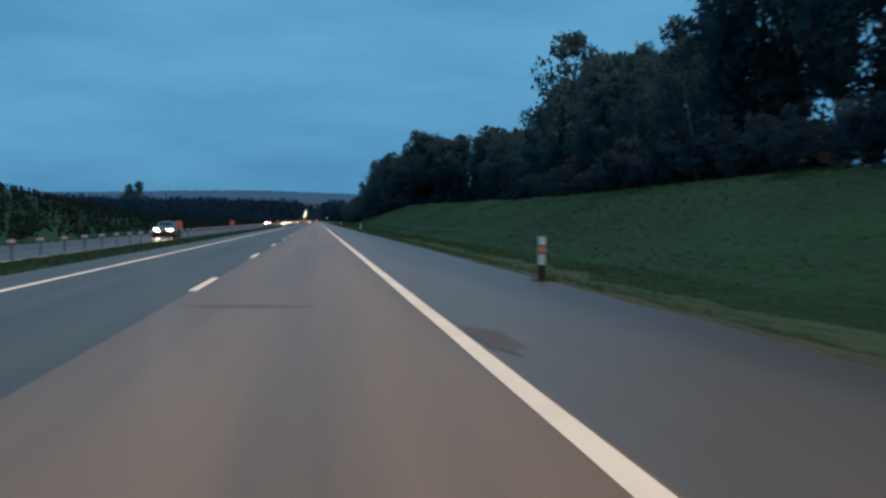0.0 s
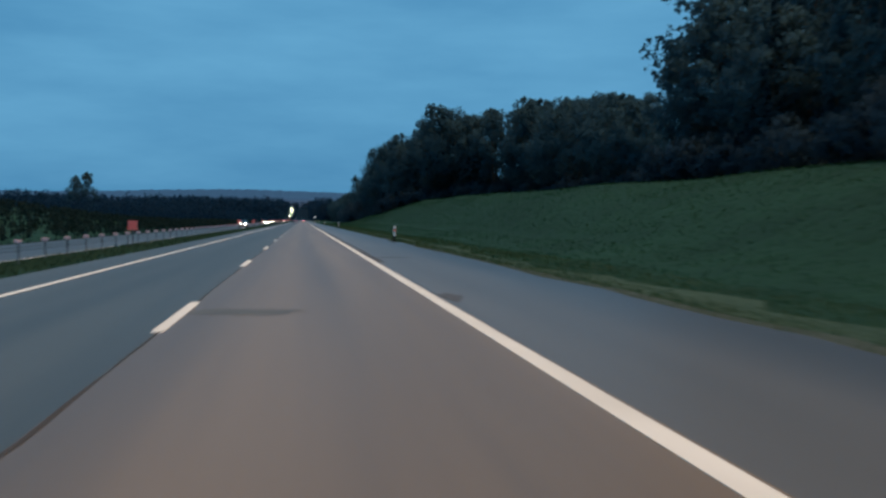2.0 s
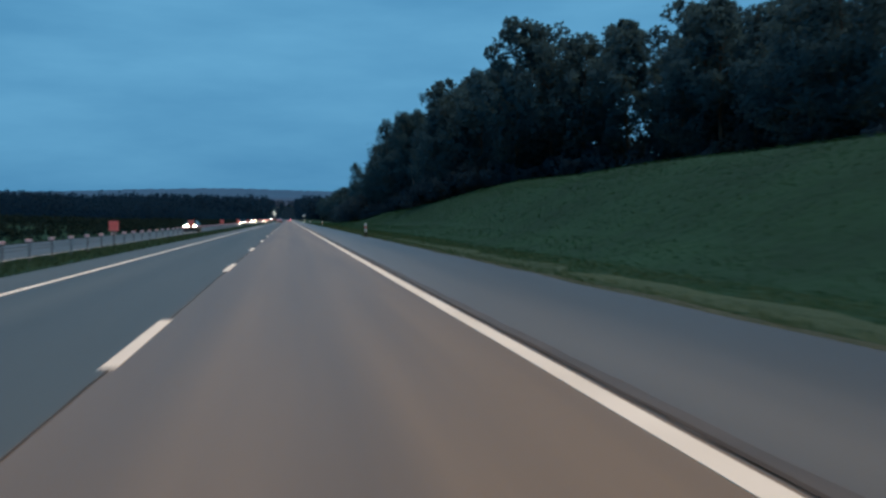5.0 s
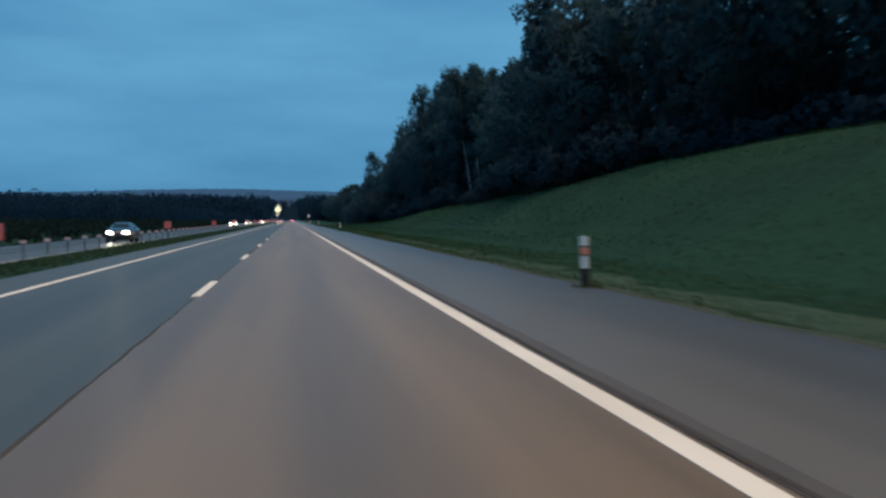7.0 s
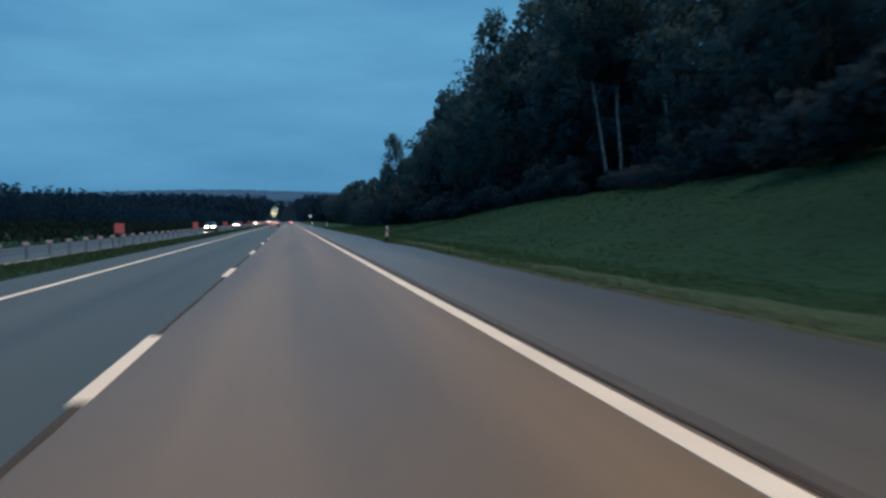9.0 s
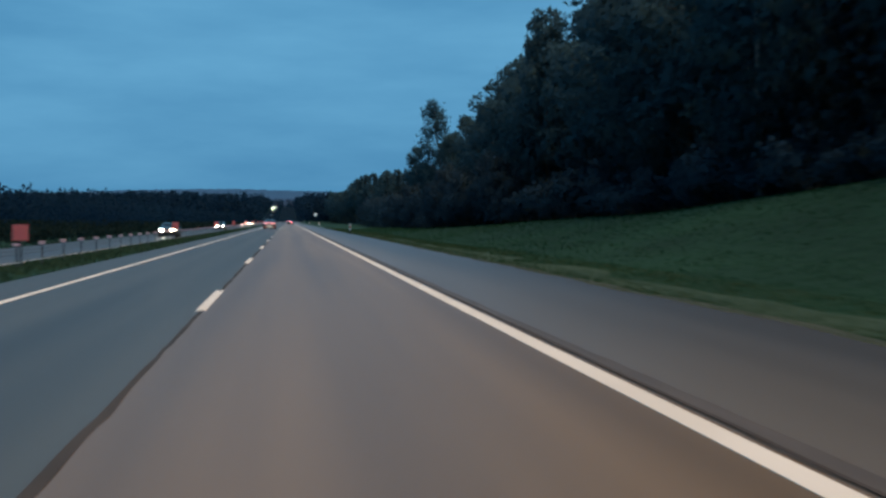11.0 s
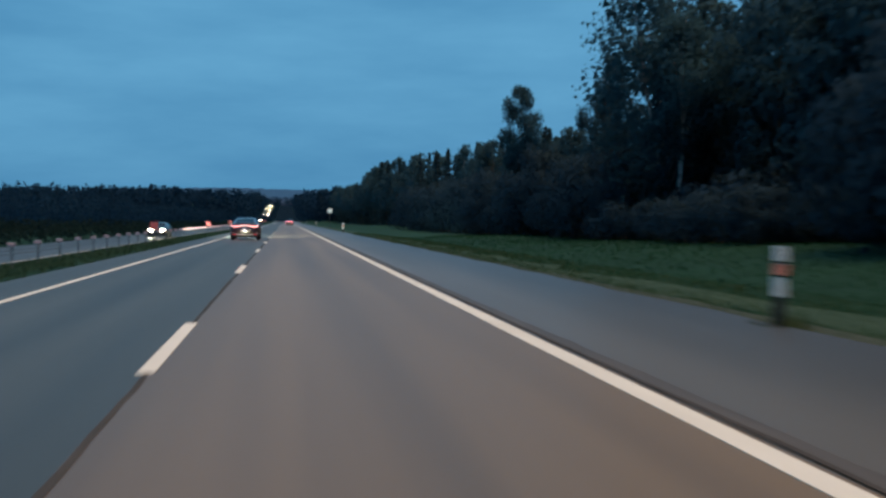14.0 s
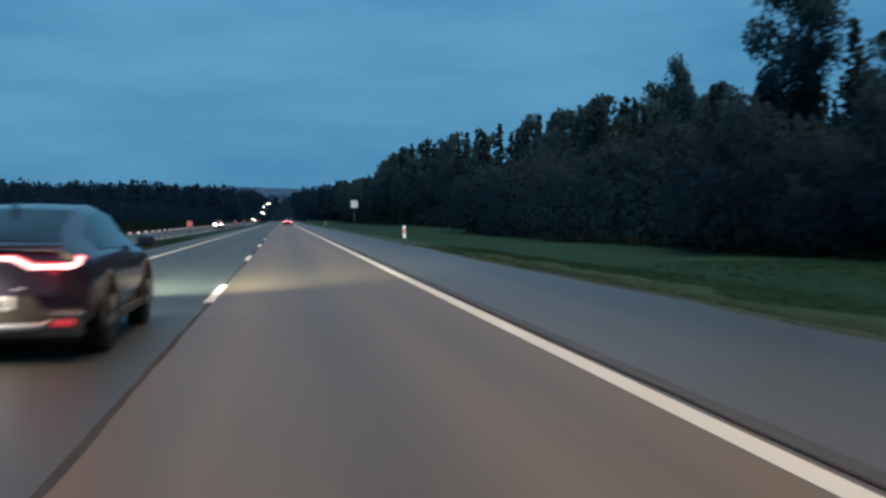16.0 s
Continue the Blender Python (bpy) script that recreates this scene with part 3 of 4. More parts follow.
# single trees that stand out of the wood's edge
for kind, x, y, top, which, wide in (("broad", 32.3, 131, 26.5, 0, 0.95), ("broad", 36, 124, 22.0, 2, 0.8), ("broad", 25.5, 464, 17.5, 0, 0.8), ("broad", 33, 93, 18.5, 2, 0.95), ("broad", 35, 102, 19.0, 0, 0.95), ("broad", 31.5, 85, 16.6, 1, 0.95), ("broad", 37, 112, 20.0, 3, 0.95), ("broad", 28, 448, 16.5, 2, 0.8), ("broad", 27, 438, 16.5, 1, 0.8), ("broad", 31.5, 320, 27.5, 3, 0.85), ("broad", 35, 311, 27.0, 1, 0.85), ("broad", 27, 112, 14.5, 1, 1.1), ("birch", 26, 58, 25, 0, 1.2), ("birch", 30, 62, 24, 2, 1.0), ("broad", 23, 246, 23.2, 1, 0.95), ("broad", 18, 268, 19.5, 3, 1.0), ("broad", 20, 289, 17.0, 1, 0.9),
                                     ("birch", 24.5, 318, 20.5, 0, 1.0), ("birch", 25.0, 326, 21.0, 1, 1.0), ("broad", 23, 414, 18.5, 2, 0.8), ("broad", 24, 430, 16.8, 1, 0.8), ("broad", 21, 346, 23.0, 2, 0.75), ("birch", 20, 352, 22.3, 2, 1.0), ("broad", 20.5, 395, 19.8, 1, 0.75),
                                     ("birch", 21.2, 452, 18.8, 2, 1.0), ("broad", 24, 455, 16.2, 3, 0.9), ("broad", 25, 446, 16.2, 1, 0.8), ("spruce", 21.5, 455, 13.5, 0, 0.9), ("broad", 23.2, 471, 14.4, 3, 0.62), ("spruce", 24.5, 476, 13.6, 1, 1.0), 
                                     ("spruce", 25.5, 486, 11.3, 1, 1.1), ("spruce", 24.3, 493.5, 11.0, 2, 1.1), ("spruce", 25.5, 500, 11.8, 2, 1.0), ("birch", 25.5, 518, 13.0, 1, 0.8), ("spruce", 23, 424, 18.2, 0, 1.0), ("birch", 23.0, 436, 16.0, 1, 1.0)):
    plant(kind, x, y, top, None, which, wide)
# the wood's front row, then the rows behind it
for row, (gap, back, drop) in enumerate(((4.3, 1.5, 0.97), (5.2, 7.0, 1.03), (8.0, 13.0, 1.0), (9.0, 22.0, 1.0))):
    y = -34.0 + row
    while y < 900:
        x = interp(y, FRONT) + back + wood.uniform(-1.6, 1.6)
        top = interp(y, TOP) * drop * wood.uniform(0.88, 1.03) * (1.18 if row and 76 < y < 122 else 1.0)
        if 126 < y < 240:
            kind = wood.choice(("broad", "broad", "broad", "spruce"))
        elif y < 100:
            kind = wood.choice(("birch", "broad", "birch"))
        elif y > 500:
            kind = wood.choice(("spruce", "spruce", "spruce", "spruce", "birch", "broad"))
        elif y > 436:
            kind = wood.choice(("spruce", "spruce", "broad", "broad", "spruce", "birch"))
        else:
            kind = wood.choice(("broad", "broad", "broad", "broad", "spruce"))
        if (row > 1 or y > 620) and kind == "broad":
            kind = "back"
        if row > 2 and not 480 < y < 640 or row == 0 and (305 < y < 323 or 438 < y < 450):
            pass
        elif not (row < 2 and 138 < y < 160 and wood.random() < 0.5) and not (40 < y < 78 and wood.random() < (0.4, 0.75, 1.0, 1.0)[row]) and not (90 < y < 160 and row > 2):
            plant(kind, x, y, top)
        y += gap * wood.uniform(0.7, 1.3) * (1.0 if y < 560 else 1.5)
# undergrowth
y = -20.0
while y < 640:
    if not 128 < y < 240:
        x = interp(y, FRONT) - wood.uniform(0.2, 2.6)
        plant("bush", x, y, None, wood.uniform(2.2, 4.0) if not 296 < y < 323 else 1.5)
        if 395 < y < 560:
            plant("thicket", min(x - wood.uniform(1.0, 4.0), 18.5), y + 1.5, None, wood.uniform(5.0, 8.2) if not 422 < y < 452 else 2.6, None, 0.75 if not 422 < y < 452 else 1.2)
    else:
        plant("bush", interp(y, FRONT) + wood.uniform(-0.5, 3), y, None, wood.uniform(1.6, 3.2))
    y += wood.uniform(2.3, 3.8)
# a second line of bushes that closes the wood below its crowns
y = 60.0
while y < 470:
    plant("bush", interp(y, FRONT) + wood.uniform(4.0, 6.5), y, None, wood.uniform(3.2, 5.2))
    y += wood.uniform(3.0, 4.6)
for x, y in ((34.5, 236), (33, 239), (31, 241.5), (29, 243.5), (36, 243), (33, 246), (38, 238), (28, 247), (25, 252), (27.5, 257), (29, 262), (32, 252)):
    plant("bush", x, y, None, wood.uniform(3.4, 4.8))
# small bushes alone in the gap of the wood
for x, y, high, wide, i in ((34.2, 147.5, 3.9, 0.60, 2), (33.3, 152.0, 3.7, 0.50, 0)):
    ob = copy_thing(PATTERNS["bush"][i], Matrix.Translation((x, y, land(x, y) - 0.1)) @ Matrix.Rotation(1.3 * i, 4, "Z"))
    ob.scale = (wide, wide, high / 4.0)
    tagged(ob, "small rounded bush standing alone on the crest of the bank")
# two bare-stemmed birches at the wood's edge
for x, y, high, tip, low, sd in ((21.5, 322.3, 17.5, (-0.17, 0.0), 0.50, 71), (22.2, 322.0, 18.0, (-0.03, 0.0), 0.48, 72), (20.4, 449.5, 13.5, (0.04, 0.0), 0.42, 73), (21.0, 493.6, 15.3, (0.02, 0.0), 0.40, 74)):
    ob = limb_tree("birch_tree", "slender birch with a bare pale trunk at the wood's edge", high, 2.6 if sd < 74 else 1.9, low, LEAF_B, BIRCH, sd, 54, 210, 0.115, trunk=0.12, tip=tip, droop=1.0, lump=1.35)
    ob.location = (x, y, land(x, y))
# the depth of the wood behind the bare birch
for x, y, top in ((31, 463, 15.5), (35, 470, 16.0), (30, 455, 16.0), (36, 458, 17.0), (38, 448, 17.5), (33, 443, 17.0), (39, 436, 17.5)):
    plant("broad", x, y, top, None, None, 0.9)
for x, y in ((26, 449), (28, 453), (27, 445), (31, 448), (26.5, 457), (30, 460)):
    plant("thicket", x, y, None, 5.5)
# a pair of trees in the field across the road
plant("broad", -55.5, 315, 12.2, None, 1, 0.9)
plant("broad", -58.5, 318, 11.6, None, 3, 0.9)
plant("broad", -62, 330, 8.0, None, 0, 0.9)
plant("broad", 25.5, 479, 12.2, None, 1, 0.8)


# far woods: simple pointed and rounded crowns, one mesh a wood
def far_wood(name, spots, label, seed, high=15.0, mat=None, per=70, size=0.75):
    rng = np.random.default_rng(seed)
    pts, big, outs = [], [], []
    for x, y in spots:
        h = high * rng.uniform(0.88, 1.02) * (1 + 0.25 * noise.noise((x * 0.02, y * 0.02, 0)))
        w = h * rng.uniform(0.18, 0.30)
        f = rng.random(per)
        taper = (1 - f) ** 0.8 if rng.random() < 0.25 else np.sqrt(np.clip(1 - (2 * f - 0.8) ** 2 / 1.5, 0.02, 1))
        a, r = rng.uniform(0, 2 * math.pi, per), w * taper * np.sqrt(rng.random(per))
        pts.append(np.stack([x + r * np.cos(a), y + r * np.sin(a), land(x, y) + h * f], 1))
        big.append(np.full(per, h / 14))
        outs.append(np.stack([np.cos(a), np.sin(a), 0.2 + f], 1) / np.sqrt(1 + (0.2 + f) ** 2)[:, None])
    out = np.concatenate(outs)
    p, s = np.concatenate(pts), size * np.concatenate(big)[:, None]
    n = len(p)
    u, v = rng.normal(size=(n, 3)), rng.normal(size=(n, 3))
    u *= 1.5 / np.linalg.norm(u, axis=1)[:, None]
    v *= 1.5 / np.linalg.norm(v, axis=1)[:, None]
    vs = np.empty((n * 3, 3))
    vs[0::3], vs[1::3], vs[2::3] = p - u * s * 0.7, p + v * s * 0.7, p + (u - v) * s * 0.6
    outward(vs, out)
    me = mesh_of(name, vs, np.arange(n * 3).reshape(-1, 3), mat or FARLEAF)
    soft_normals(me, vs, out, 0.05)
    tagged(new(name, me), label, "woods", kind="stuff")


rw = np.random.default_rng(8)
spots = []
for k in range(1500):  # across the road: a belt that closes in towards the road
    u = rw.random()
    y = 560 + 420 * u + rw.normal() * 12
    x = -interp(u, [(0, 330), (0.35, 175), (0.7, 95), (1, 42)]) - abs(rw.normal()) * 55
    spots.append((x, y))
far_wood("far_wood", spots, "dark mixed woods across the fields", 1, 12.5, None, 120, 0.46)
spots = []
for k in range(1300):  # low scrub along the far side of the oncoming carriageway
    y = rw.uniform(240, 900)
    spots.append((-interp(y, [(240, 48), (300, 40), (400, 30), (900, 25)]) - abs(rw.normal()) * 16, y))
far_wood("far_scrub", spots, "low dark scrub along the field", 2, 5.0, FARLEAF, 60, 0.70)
spots = []
for k in range(900):  # close beside the rising road
    y = rw.uniform(870, 1500)
    if k < 250:  # beyond the crest
        spots.append((rw.uniform(-70, 60), rw.uniform(1446, 1640)))
    else:
        spots.append((rw.uniform(5.5, 20) if rw.random() < 0.5 else -rw.uniform(21.5, 36), y))
# added this close to the road to shade and hide its climb
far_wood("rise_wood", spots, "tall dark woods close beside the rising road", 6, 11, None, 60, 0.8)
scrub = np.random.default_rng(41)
# scrub added to darken the bright grass verges of the rise
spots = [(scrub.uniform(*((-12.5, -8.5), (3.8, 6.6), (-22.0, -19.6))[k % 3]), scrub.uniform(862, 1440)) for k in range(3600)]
far_wood("rise_scrub", spots, "low dark scrub added to darken the verges of the rising road", 9, 1.6, FARLEAF, 16, 2.4)
# weeds added to dull and shade the bright grass slope
spots = [(-21.5 - 41 * rw.random() ** 1.4, rw.uniform(20, 800)) for k in range(9500)]
far_wood("weeds", spots, "knee high dull green weeds added to darken the slope across the road", 7, 1.1, WEED, 12, 2.6)
spots = []
for k in range(2600):  # both sides of the rising road and the hills behind
    y = 880 + 1500 * rw.random() ** 1.3
    side = -1 if rw.random() < 0.5 else 1
    x = (13 if side > 0 else -27) + side * abs(rw.normal()) * (90 + 0.22 * (y - 880))
    spots.append((x, y))
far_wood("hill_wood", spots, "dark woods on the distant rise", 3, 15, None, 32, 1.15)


def ridge(name, y, high, seed, mat, label):
    """A distant wooded ridge against the sky: a bulging slope with an uneven line of treetops."""
    xs = np.arange(-2600, 2600.1, 6.5)
    vs, fs = [], []
    for k, x in enumerate(xs):
        tree = 3.0 * noise.noise((x * 0.06, seed, 0)) + 2.2 * noise.noise((x * 0.21, seed, 4))
        top = high * (1 + 0.06 * noise.noise((x * 0.0016, seed, 2)) - 0.10 * min(1, abs(x + 240) / 900)) + tree
        vs += [(x, y, -20), (x, y + 130, top * 0.6), (x, y + 330, top), (x, y + 420, -20)]
        if k:
            a = 4 * k
            fs += [(a - 4 + q, a + q, a + q + 1, a - 3 + q) for q in range(3)]
    tagged(new(name, mesh_of(name, vs, fs, mat, True)), label, "backdrop", kind="structure")


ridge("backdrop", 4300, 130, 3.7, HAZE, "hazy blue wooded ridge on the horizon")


# ---------------------------------------------------------------- median barrier: posts with reflectors and three cables
barrier = thing("cable_barrier", "grey steel cable barrier with reflectors on its posts along the median", "barrier", kind="structure")
BX = -10.2
bmp = bm_box(0.035, 0.06, 0.80, (0, 0, 0.13), 0.010)
post_me = bpy.data.meshes.new("post")
bmp.to_mesh(post_me)
bmp.free()
post_me.materials.append(POST)
bmr = bm_box(0.20, 0.04, 0.11, (0, -0.05, 0.565), 0.03)
refl_me = bpy.data.meshes.new("reflector")
bmr.to_mesh(refl_me)
bmr.free()
refl_me.materials.append(PINK)
for k in range(210):
    y = -2.0 + 3.05 * k
    p = part("post", post_me, POST, barrier)
    p.location = (BX, y, 0)
    part("reflector", refl_me, PINK, p)
for z in (0.30, 0.40, 0.50):
    vs, fs = [], []
    for k, y in enumerate(np.arange(-60, 860, 3.05)):
        for dx, dz in ((-0.008, -0.008), (0.008, -0.008), (0.008, 0.008), (-0.008, 0.008)):
            vs.append((BX + 0.05 + dx, y, z + dz))
        if k:
            a = 4 * k
            fs += [(a - 4 + j, a - 4 + (j + 1) % 4, a + (j + 1) % 4, a + j) for j in range(4)]
    part("cable", mesh_of("cable", vs, fs, STEEL), STEEL, barrier)


def red_marker():
    root = thing("marker_sign", "red square reflective sign on a short steel post in the median", "road sign", "median markers")
    part("post", bm_tube(0.025, 0.025, 0.80, Matrix.Translation((0, 0.03, -0.05))), STEEL, root)
    part("panel", bm_box(0.44, 0.012, 0.46, (0, 0, 0.92), 0.004), REDSIGN, root)
    part("back", bm_box(0.40, 0.02, 0.05, (0, 0.018, 0.92), 0.004), STEEL, root)
    return root


marker = red_marker()
marker.location = (BX + 0.12, 102.3, 0)
for y in (62.6, 183.4, 220.3, 258.8, 298, 336.5, 376.7, 416.5, 452, 493.2, 532.7, 571.5, 610.5, 649.5, 688.5, 727.5, 766.5):
    copy_thing(marker, Matrix.Translation((BX + 0.12, y, 0)))


def delineator():
    """A roadside post: oval white shaft with an orange reflective band and a dark foot."""
    root = thing("delineator_post", "white plastic roadside post with an orange reflective band", "road post", "roadside posts")
    for name, mat, z, h, s in (("foot", BLACK, -0.2, 0.58, 0.98), ("shaft", WHITE, 0.38, 0.26, 1.0), ("band", ORANGE, 0.64, 0.14, 1.04), ("cap", WHITE, 0.78, 0.22, 1.0)):
        bm = bm_tube(0.086 * s, 0.082 * s, h, Matrix.Translation((0, 0, z)), 18)
        bmesh.ops.scale(bm, vec=(1, 0.55, 1), verts=bm.verts)
        part(name, bm, mat, root)
    for z in (0.615, 0.785):
        bm = bm_tube(0.0875, 0.0875, 0.03, Matrix.Translation((0, 0, z)), 18)
        bmesh.ops.scale(bm, vec=(1, 0.58, 1), verts=bm.verts)
        part("stripe", bm, BLACK, root, "thin black stripe")
    return root


POST_AT = ((3.38, 20.4), (3.36, 114.2), (3.40, 210.4), (3.38, 308.5), (3.38, 403.7), (3.38, 499.0), (3.38, 595.5), (3.38, 691.5))
dpost = delineator()
dpost.location = (*POST_AT[0], -0.02)
for k, (x, y) in enumerate(POST_AT[1:]):
    copy_thing(dpost, Matrix.Translation((x, y, -0.02)) @ Matrix.Rotation(radians((2.0, -1.5, 1.0)[k % 3]), 4, "Y") @ Matrix.Rotation(radians((-6, 5, 9, -3)[k % 4]), 4, "Z"))

for k, (x, y) in enumerate(POST_AT[:5]):
    blades("grass_tuft", x - 0.25, x + 0.35, y - 0.3, y + 0.3, 200, 0.20, BLADE if k % 2 else DRY, "tuft of long grass round a roadside post", 60 + k, width=0.014)

# the white sign ahead
sign = thing("road_sign", "plain white square road sign on a steel post beside the shoulder", "road sign")
part("pole", bm_tube(0.035, 0.035, 3.1, Matrix.Translation((0, 0.04, -0.2)), 14), STEEL, sign)
part("panel", bm_box(0.66, 0.014, 0.66, (0, 0, 2.72), 0.006), SHEET, sign)
part("bracket", bm_box(0.60, 0.03, 0.04, (0, 0.022, 2.5), 0.004), STEEL, sign)
part("bracket", bm_box(0.60, 0.03, 0.04, (0, 0.022, 2.94), 0.004), STEEL, sign)
sign.location = (3.75, 540.4, -0.05)


# ---------------------------------------------------------------- cars
STATIONS = [  # y, bottom, belt, top, half width, half width of the roof
    (0.00, 0.44, 0.92, 0.98, 0.85, 0.70), (0.06, 0.36, 0.95, 1.02, 0.89, 0.74), (0.22, 0.28, 0.97, 1.07, 0.91, 0.74), (0.62, 0.24, 0.98, 1.20, 0.92, 0.66),
    (1.30, 0.23, 0.98, 1.38, 0.92, 0.62), (2.00, 0.22, 0.96, 1.44, 0.92, 0.61), (2.70, 0.22, 0.94, 1.39, 0.92, 0.60), (3.38, 0.22, 0.93, 1.06, 0.92, 0.66),
    (4.10, 0.23, 0.84, 0.94, 0.90, 0.72), (4.42, 0.26, 0.74, 0.82, 0.84, 0.66), (4.54, 0.34, 0.64, 0.72, 0.74, 0.58)]
WHEELS = ((0.93, -0.79), (0.93, 0.79), (3.62, -0.79), (3.62, 0.79))


def ring(s):
    y, zb, be, tp, w, wt = s
    half = [(0, zb), (0.72 * w, zb), (0.96 * w, zb + 0.10), (w, zb + 0.5 * (be - zb)), (0.985 * w, be - 0.05), (0.95 * w, be), (wt + 0.02, tp - 0.07), (wt * 0.86, tp - 0.015), (0, tp)]
    return [(x, y, z) for x, z in half] + [(-x, y, z) for x, z in half[-2:0:-1]]


def stations(k):
    """Smoothed stations: k steps between two."""
    a = np.array(STATIONS)
    t = np.linspace(0, len(a) - 1, (len(a) - 1) * k + 1)
    return [tuple(np.interp(t_, range(len(a)), a[:, c]) for c in range(6)) for t_ in t]


def patch(i0, i1, j0, j1, out, mat, name, k=1):
    """A sheet over the body between stations i0..i1 and ring points j0..j1, set proud of it."""
    rows = [ring(s) for s in STATIONS[i0:i1 + 1]]
    n = len(rows[0])
    vs, fs = [], []
    cols = range(j0, j1 + 1)
    for r in rows:
        cx = Vector((0, r[0][1], 0.75))
        for j in cols:
            p = Vector(r[j % n])
            d = (p - cx)
            d.normalize()
            vs.append(p + d * out)
    m = len(cols)
    for a in range(len(rows) - 1):
        for b in range(m - 1):
            fs.append((a * m + b, a * m + b + 1, (a + 1) * m + b + 1, (a + 1) * m + b))
    # inset towards the middle, so that the frame of the body shows round the glass
    c = sum((Vector(v) for v in vs), Vector()) / len(vs)
    vs = [c + (v - c) * 0.93 for v in vs]
    me = mesh_of(name, vs, fs, mat, True)
    bm = bmesh.new()
    bm.from_mesh(me)
    bmesh.ops.recalc_face_normals(bm, faces=bm.faces)
    bm.to_mesh(me)
    bm.free()
    return me


def wheel(parent, x, y, r=0.34):
    side = 1 if x > 0 else -1
    m = Matrix.Translation((x, y, r)) @ Matrix.Rotation(math.pi / 2, 4, "Y")
    bm = bmesh.new()
    bm_tube(r, r, 0.22, m @ Matrix.Translation((0, 0, -0.11)), 28, bm)
    es = [e for e in bm.edges if len(e.link_faces) == 2 and e.calc_face_angle(0) > 1]
    bmesh.ops.bevel(bm, geom=es, offset=0.03, segments=2, affect="EDGES")
    t = part("tyre", bm, TYRE, parent)
    # five spokes that grow out of the hub, cut from one plate
    bm = bmesh.new()
    o = 0.115 * side
    outline = []
    for k in range(5):
        a = 2 * math.pi * k / 5
        for da, rr in ((-0.50, 0.085), (-0.13, 0.235), (0.13, 0.235), (0.50, 0.085)):
            outline.append((rr * math.cos(a + da), rr * math.sin(a + da)))
    rings = [[bm.verts.new(m @ Vector((p * f, q * f, o + h * side))) for p, q in outline] for f, h in ((1.0, -0.012), (1.0, 0.008), (0.90, 0.016))]
    for ra, rb in zip(rings, rings[1:]):
        for k in range(len(ra)):
            k2 = (k + 1) % len(ra)
            bm.faces.new((ra[k], ra[k2], rb[k2], rb[k]))
    bm.faces.new(rings[0][::-1])
    bm.faces.new(rings[-1])
    bmesh.ops.recalc_face_normals(bm, faces=bm.faces)
    part("rim", bm, RIM, t)


def arch_trim(y, side):
    """A half ring of cladding round a wheel opening."""
    vs, fs = [], []
    n = 18
    for k in range(n + 1):
        a = radians(-14 + 208 * k / n)
        c, d = math.cos(a), math.sin(a)
        for r, dx in ((0.365, 0.0), (0.375, 0.035), (0.435, 0.030), (0.450, 0.0)):
            vs.append((side * (0.905 + dx), y + r * c, 0.35 + r * d))
        if k:
            o = 4 * k
            fs += [(o - 4 + q, o + q, o + (q + 1) % 4, o - 4 + (q + 1) % 4) for q in range(4)]
    fs += [(0, 1, 2, 3), tuple(4 * n + q for q in (3, 2, 1, 0))]
    bm = bmesh.new()
    me = mesh_of("arch_trim", vs, fs, CLAD, True)
    bm.from_mesh(me)
    bmesh.ops.recalc_face_normals(bm, faces=bm.faces)
    bm.to_mesh(me)
    bm.free()
    return me


def rear_panel():
    """The lower tailgate panel round the number plate: a trapezium with bevelled edges."""
    bm = bmesh.new()
    outline = [(-0.56, 0.40), (0.56, 0.40), (0.40, 0.645), (-0.40, 0.645)]
    back = [bm.verts.new((x, 0.03, z)) for x, z in outline]
    front = [bm.verts.new((x * 0.97, -0.022, z + (0.008 if z < 0.5 else -0.008))) for x, z in outline]
    for k in range(4):
        bm.faces.new((back[k], back[(k + 1) % 4], front[(k + 1) % 4], front[k]))
    bm.faces.new(front)
    bm.faces.new(back[::-1])
    bmesh.ops.recalc_face_normals(bm, faces=bm.faces)
    return bm


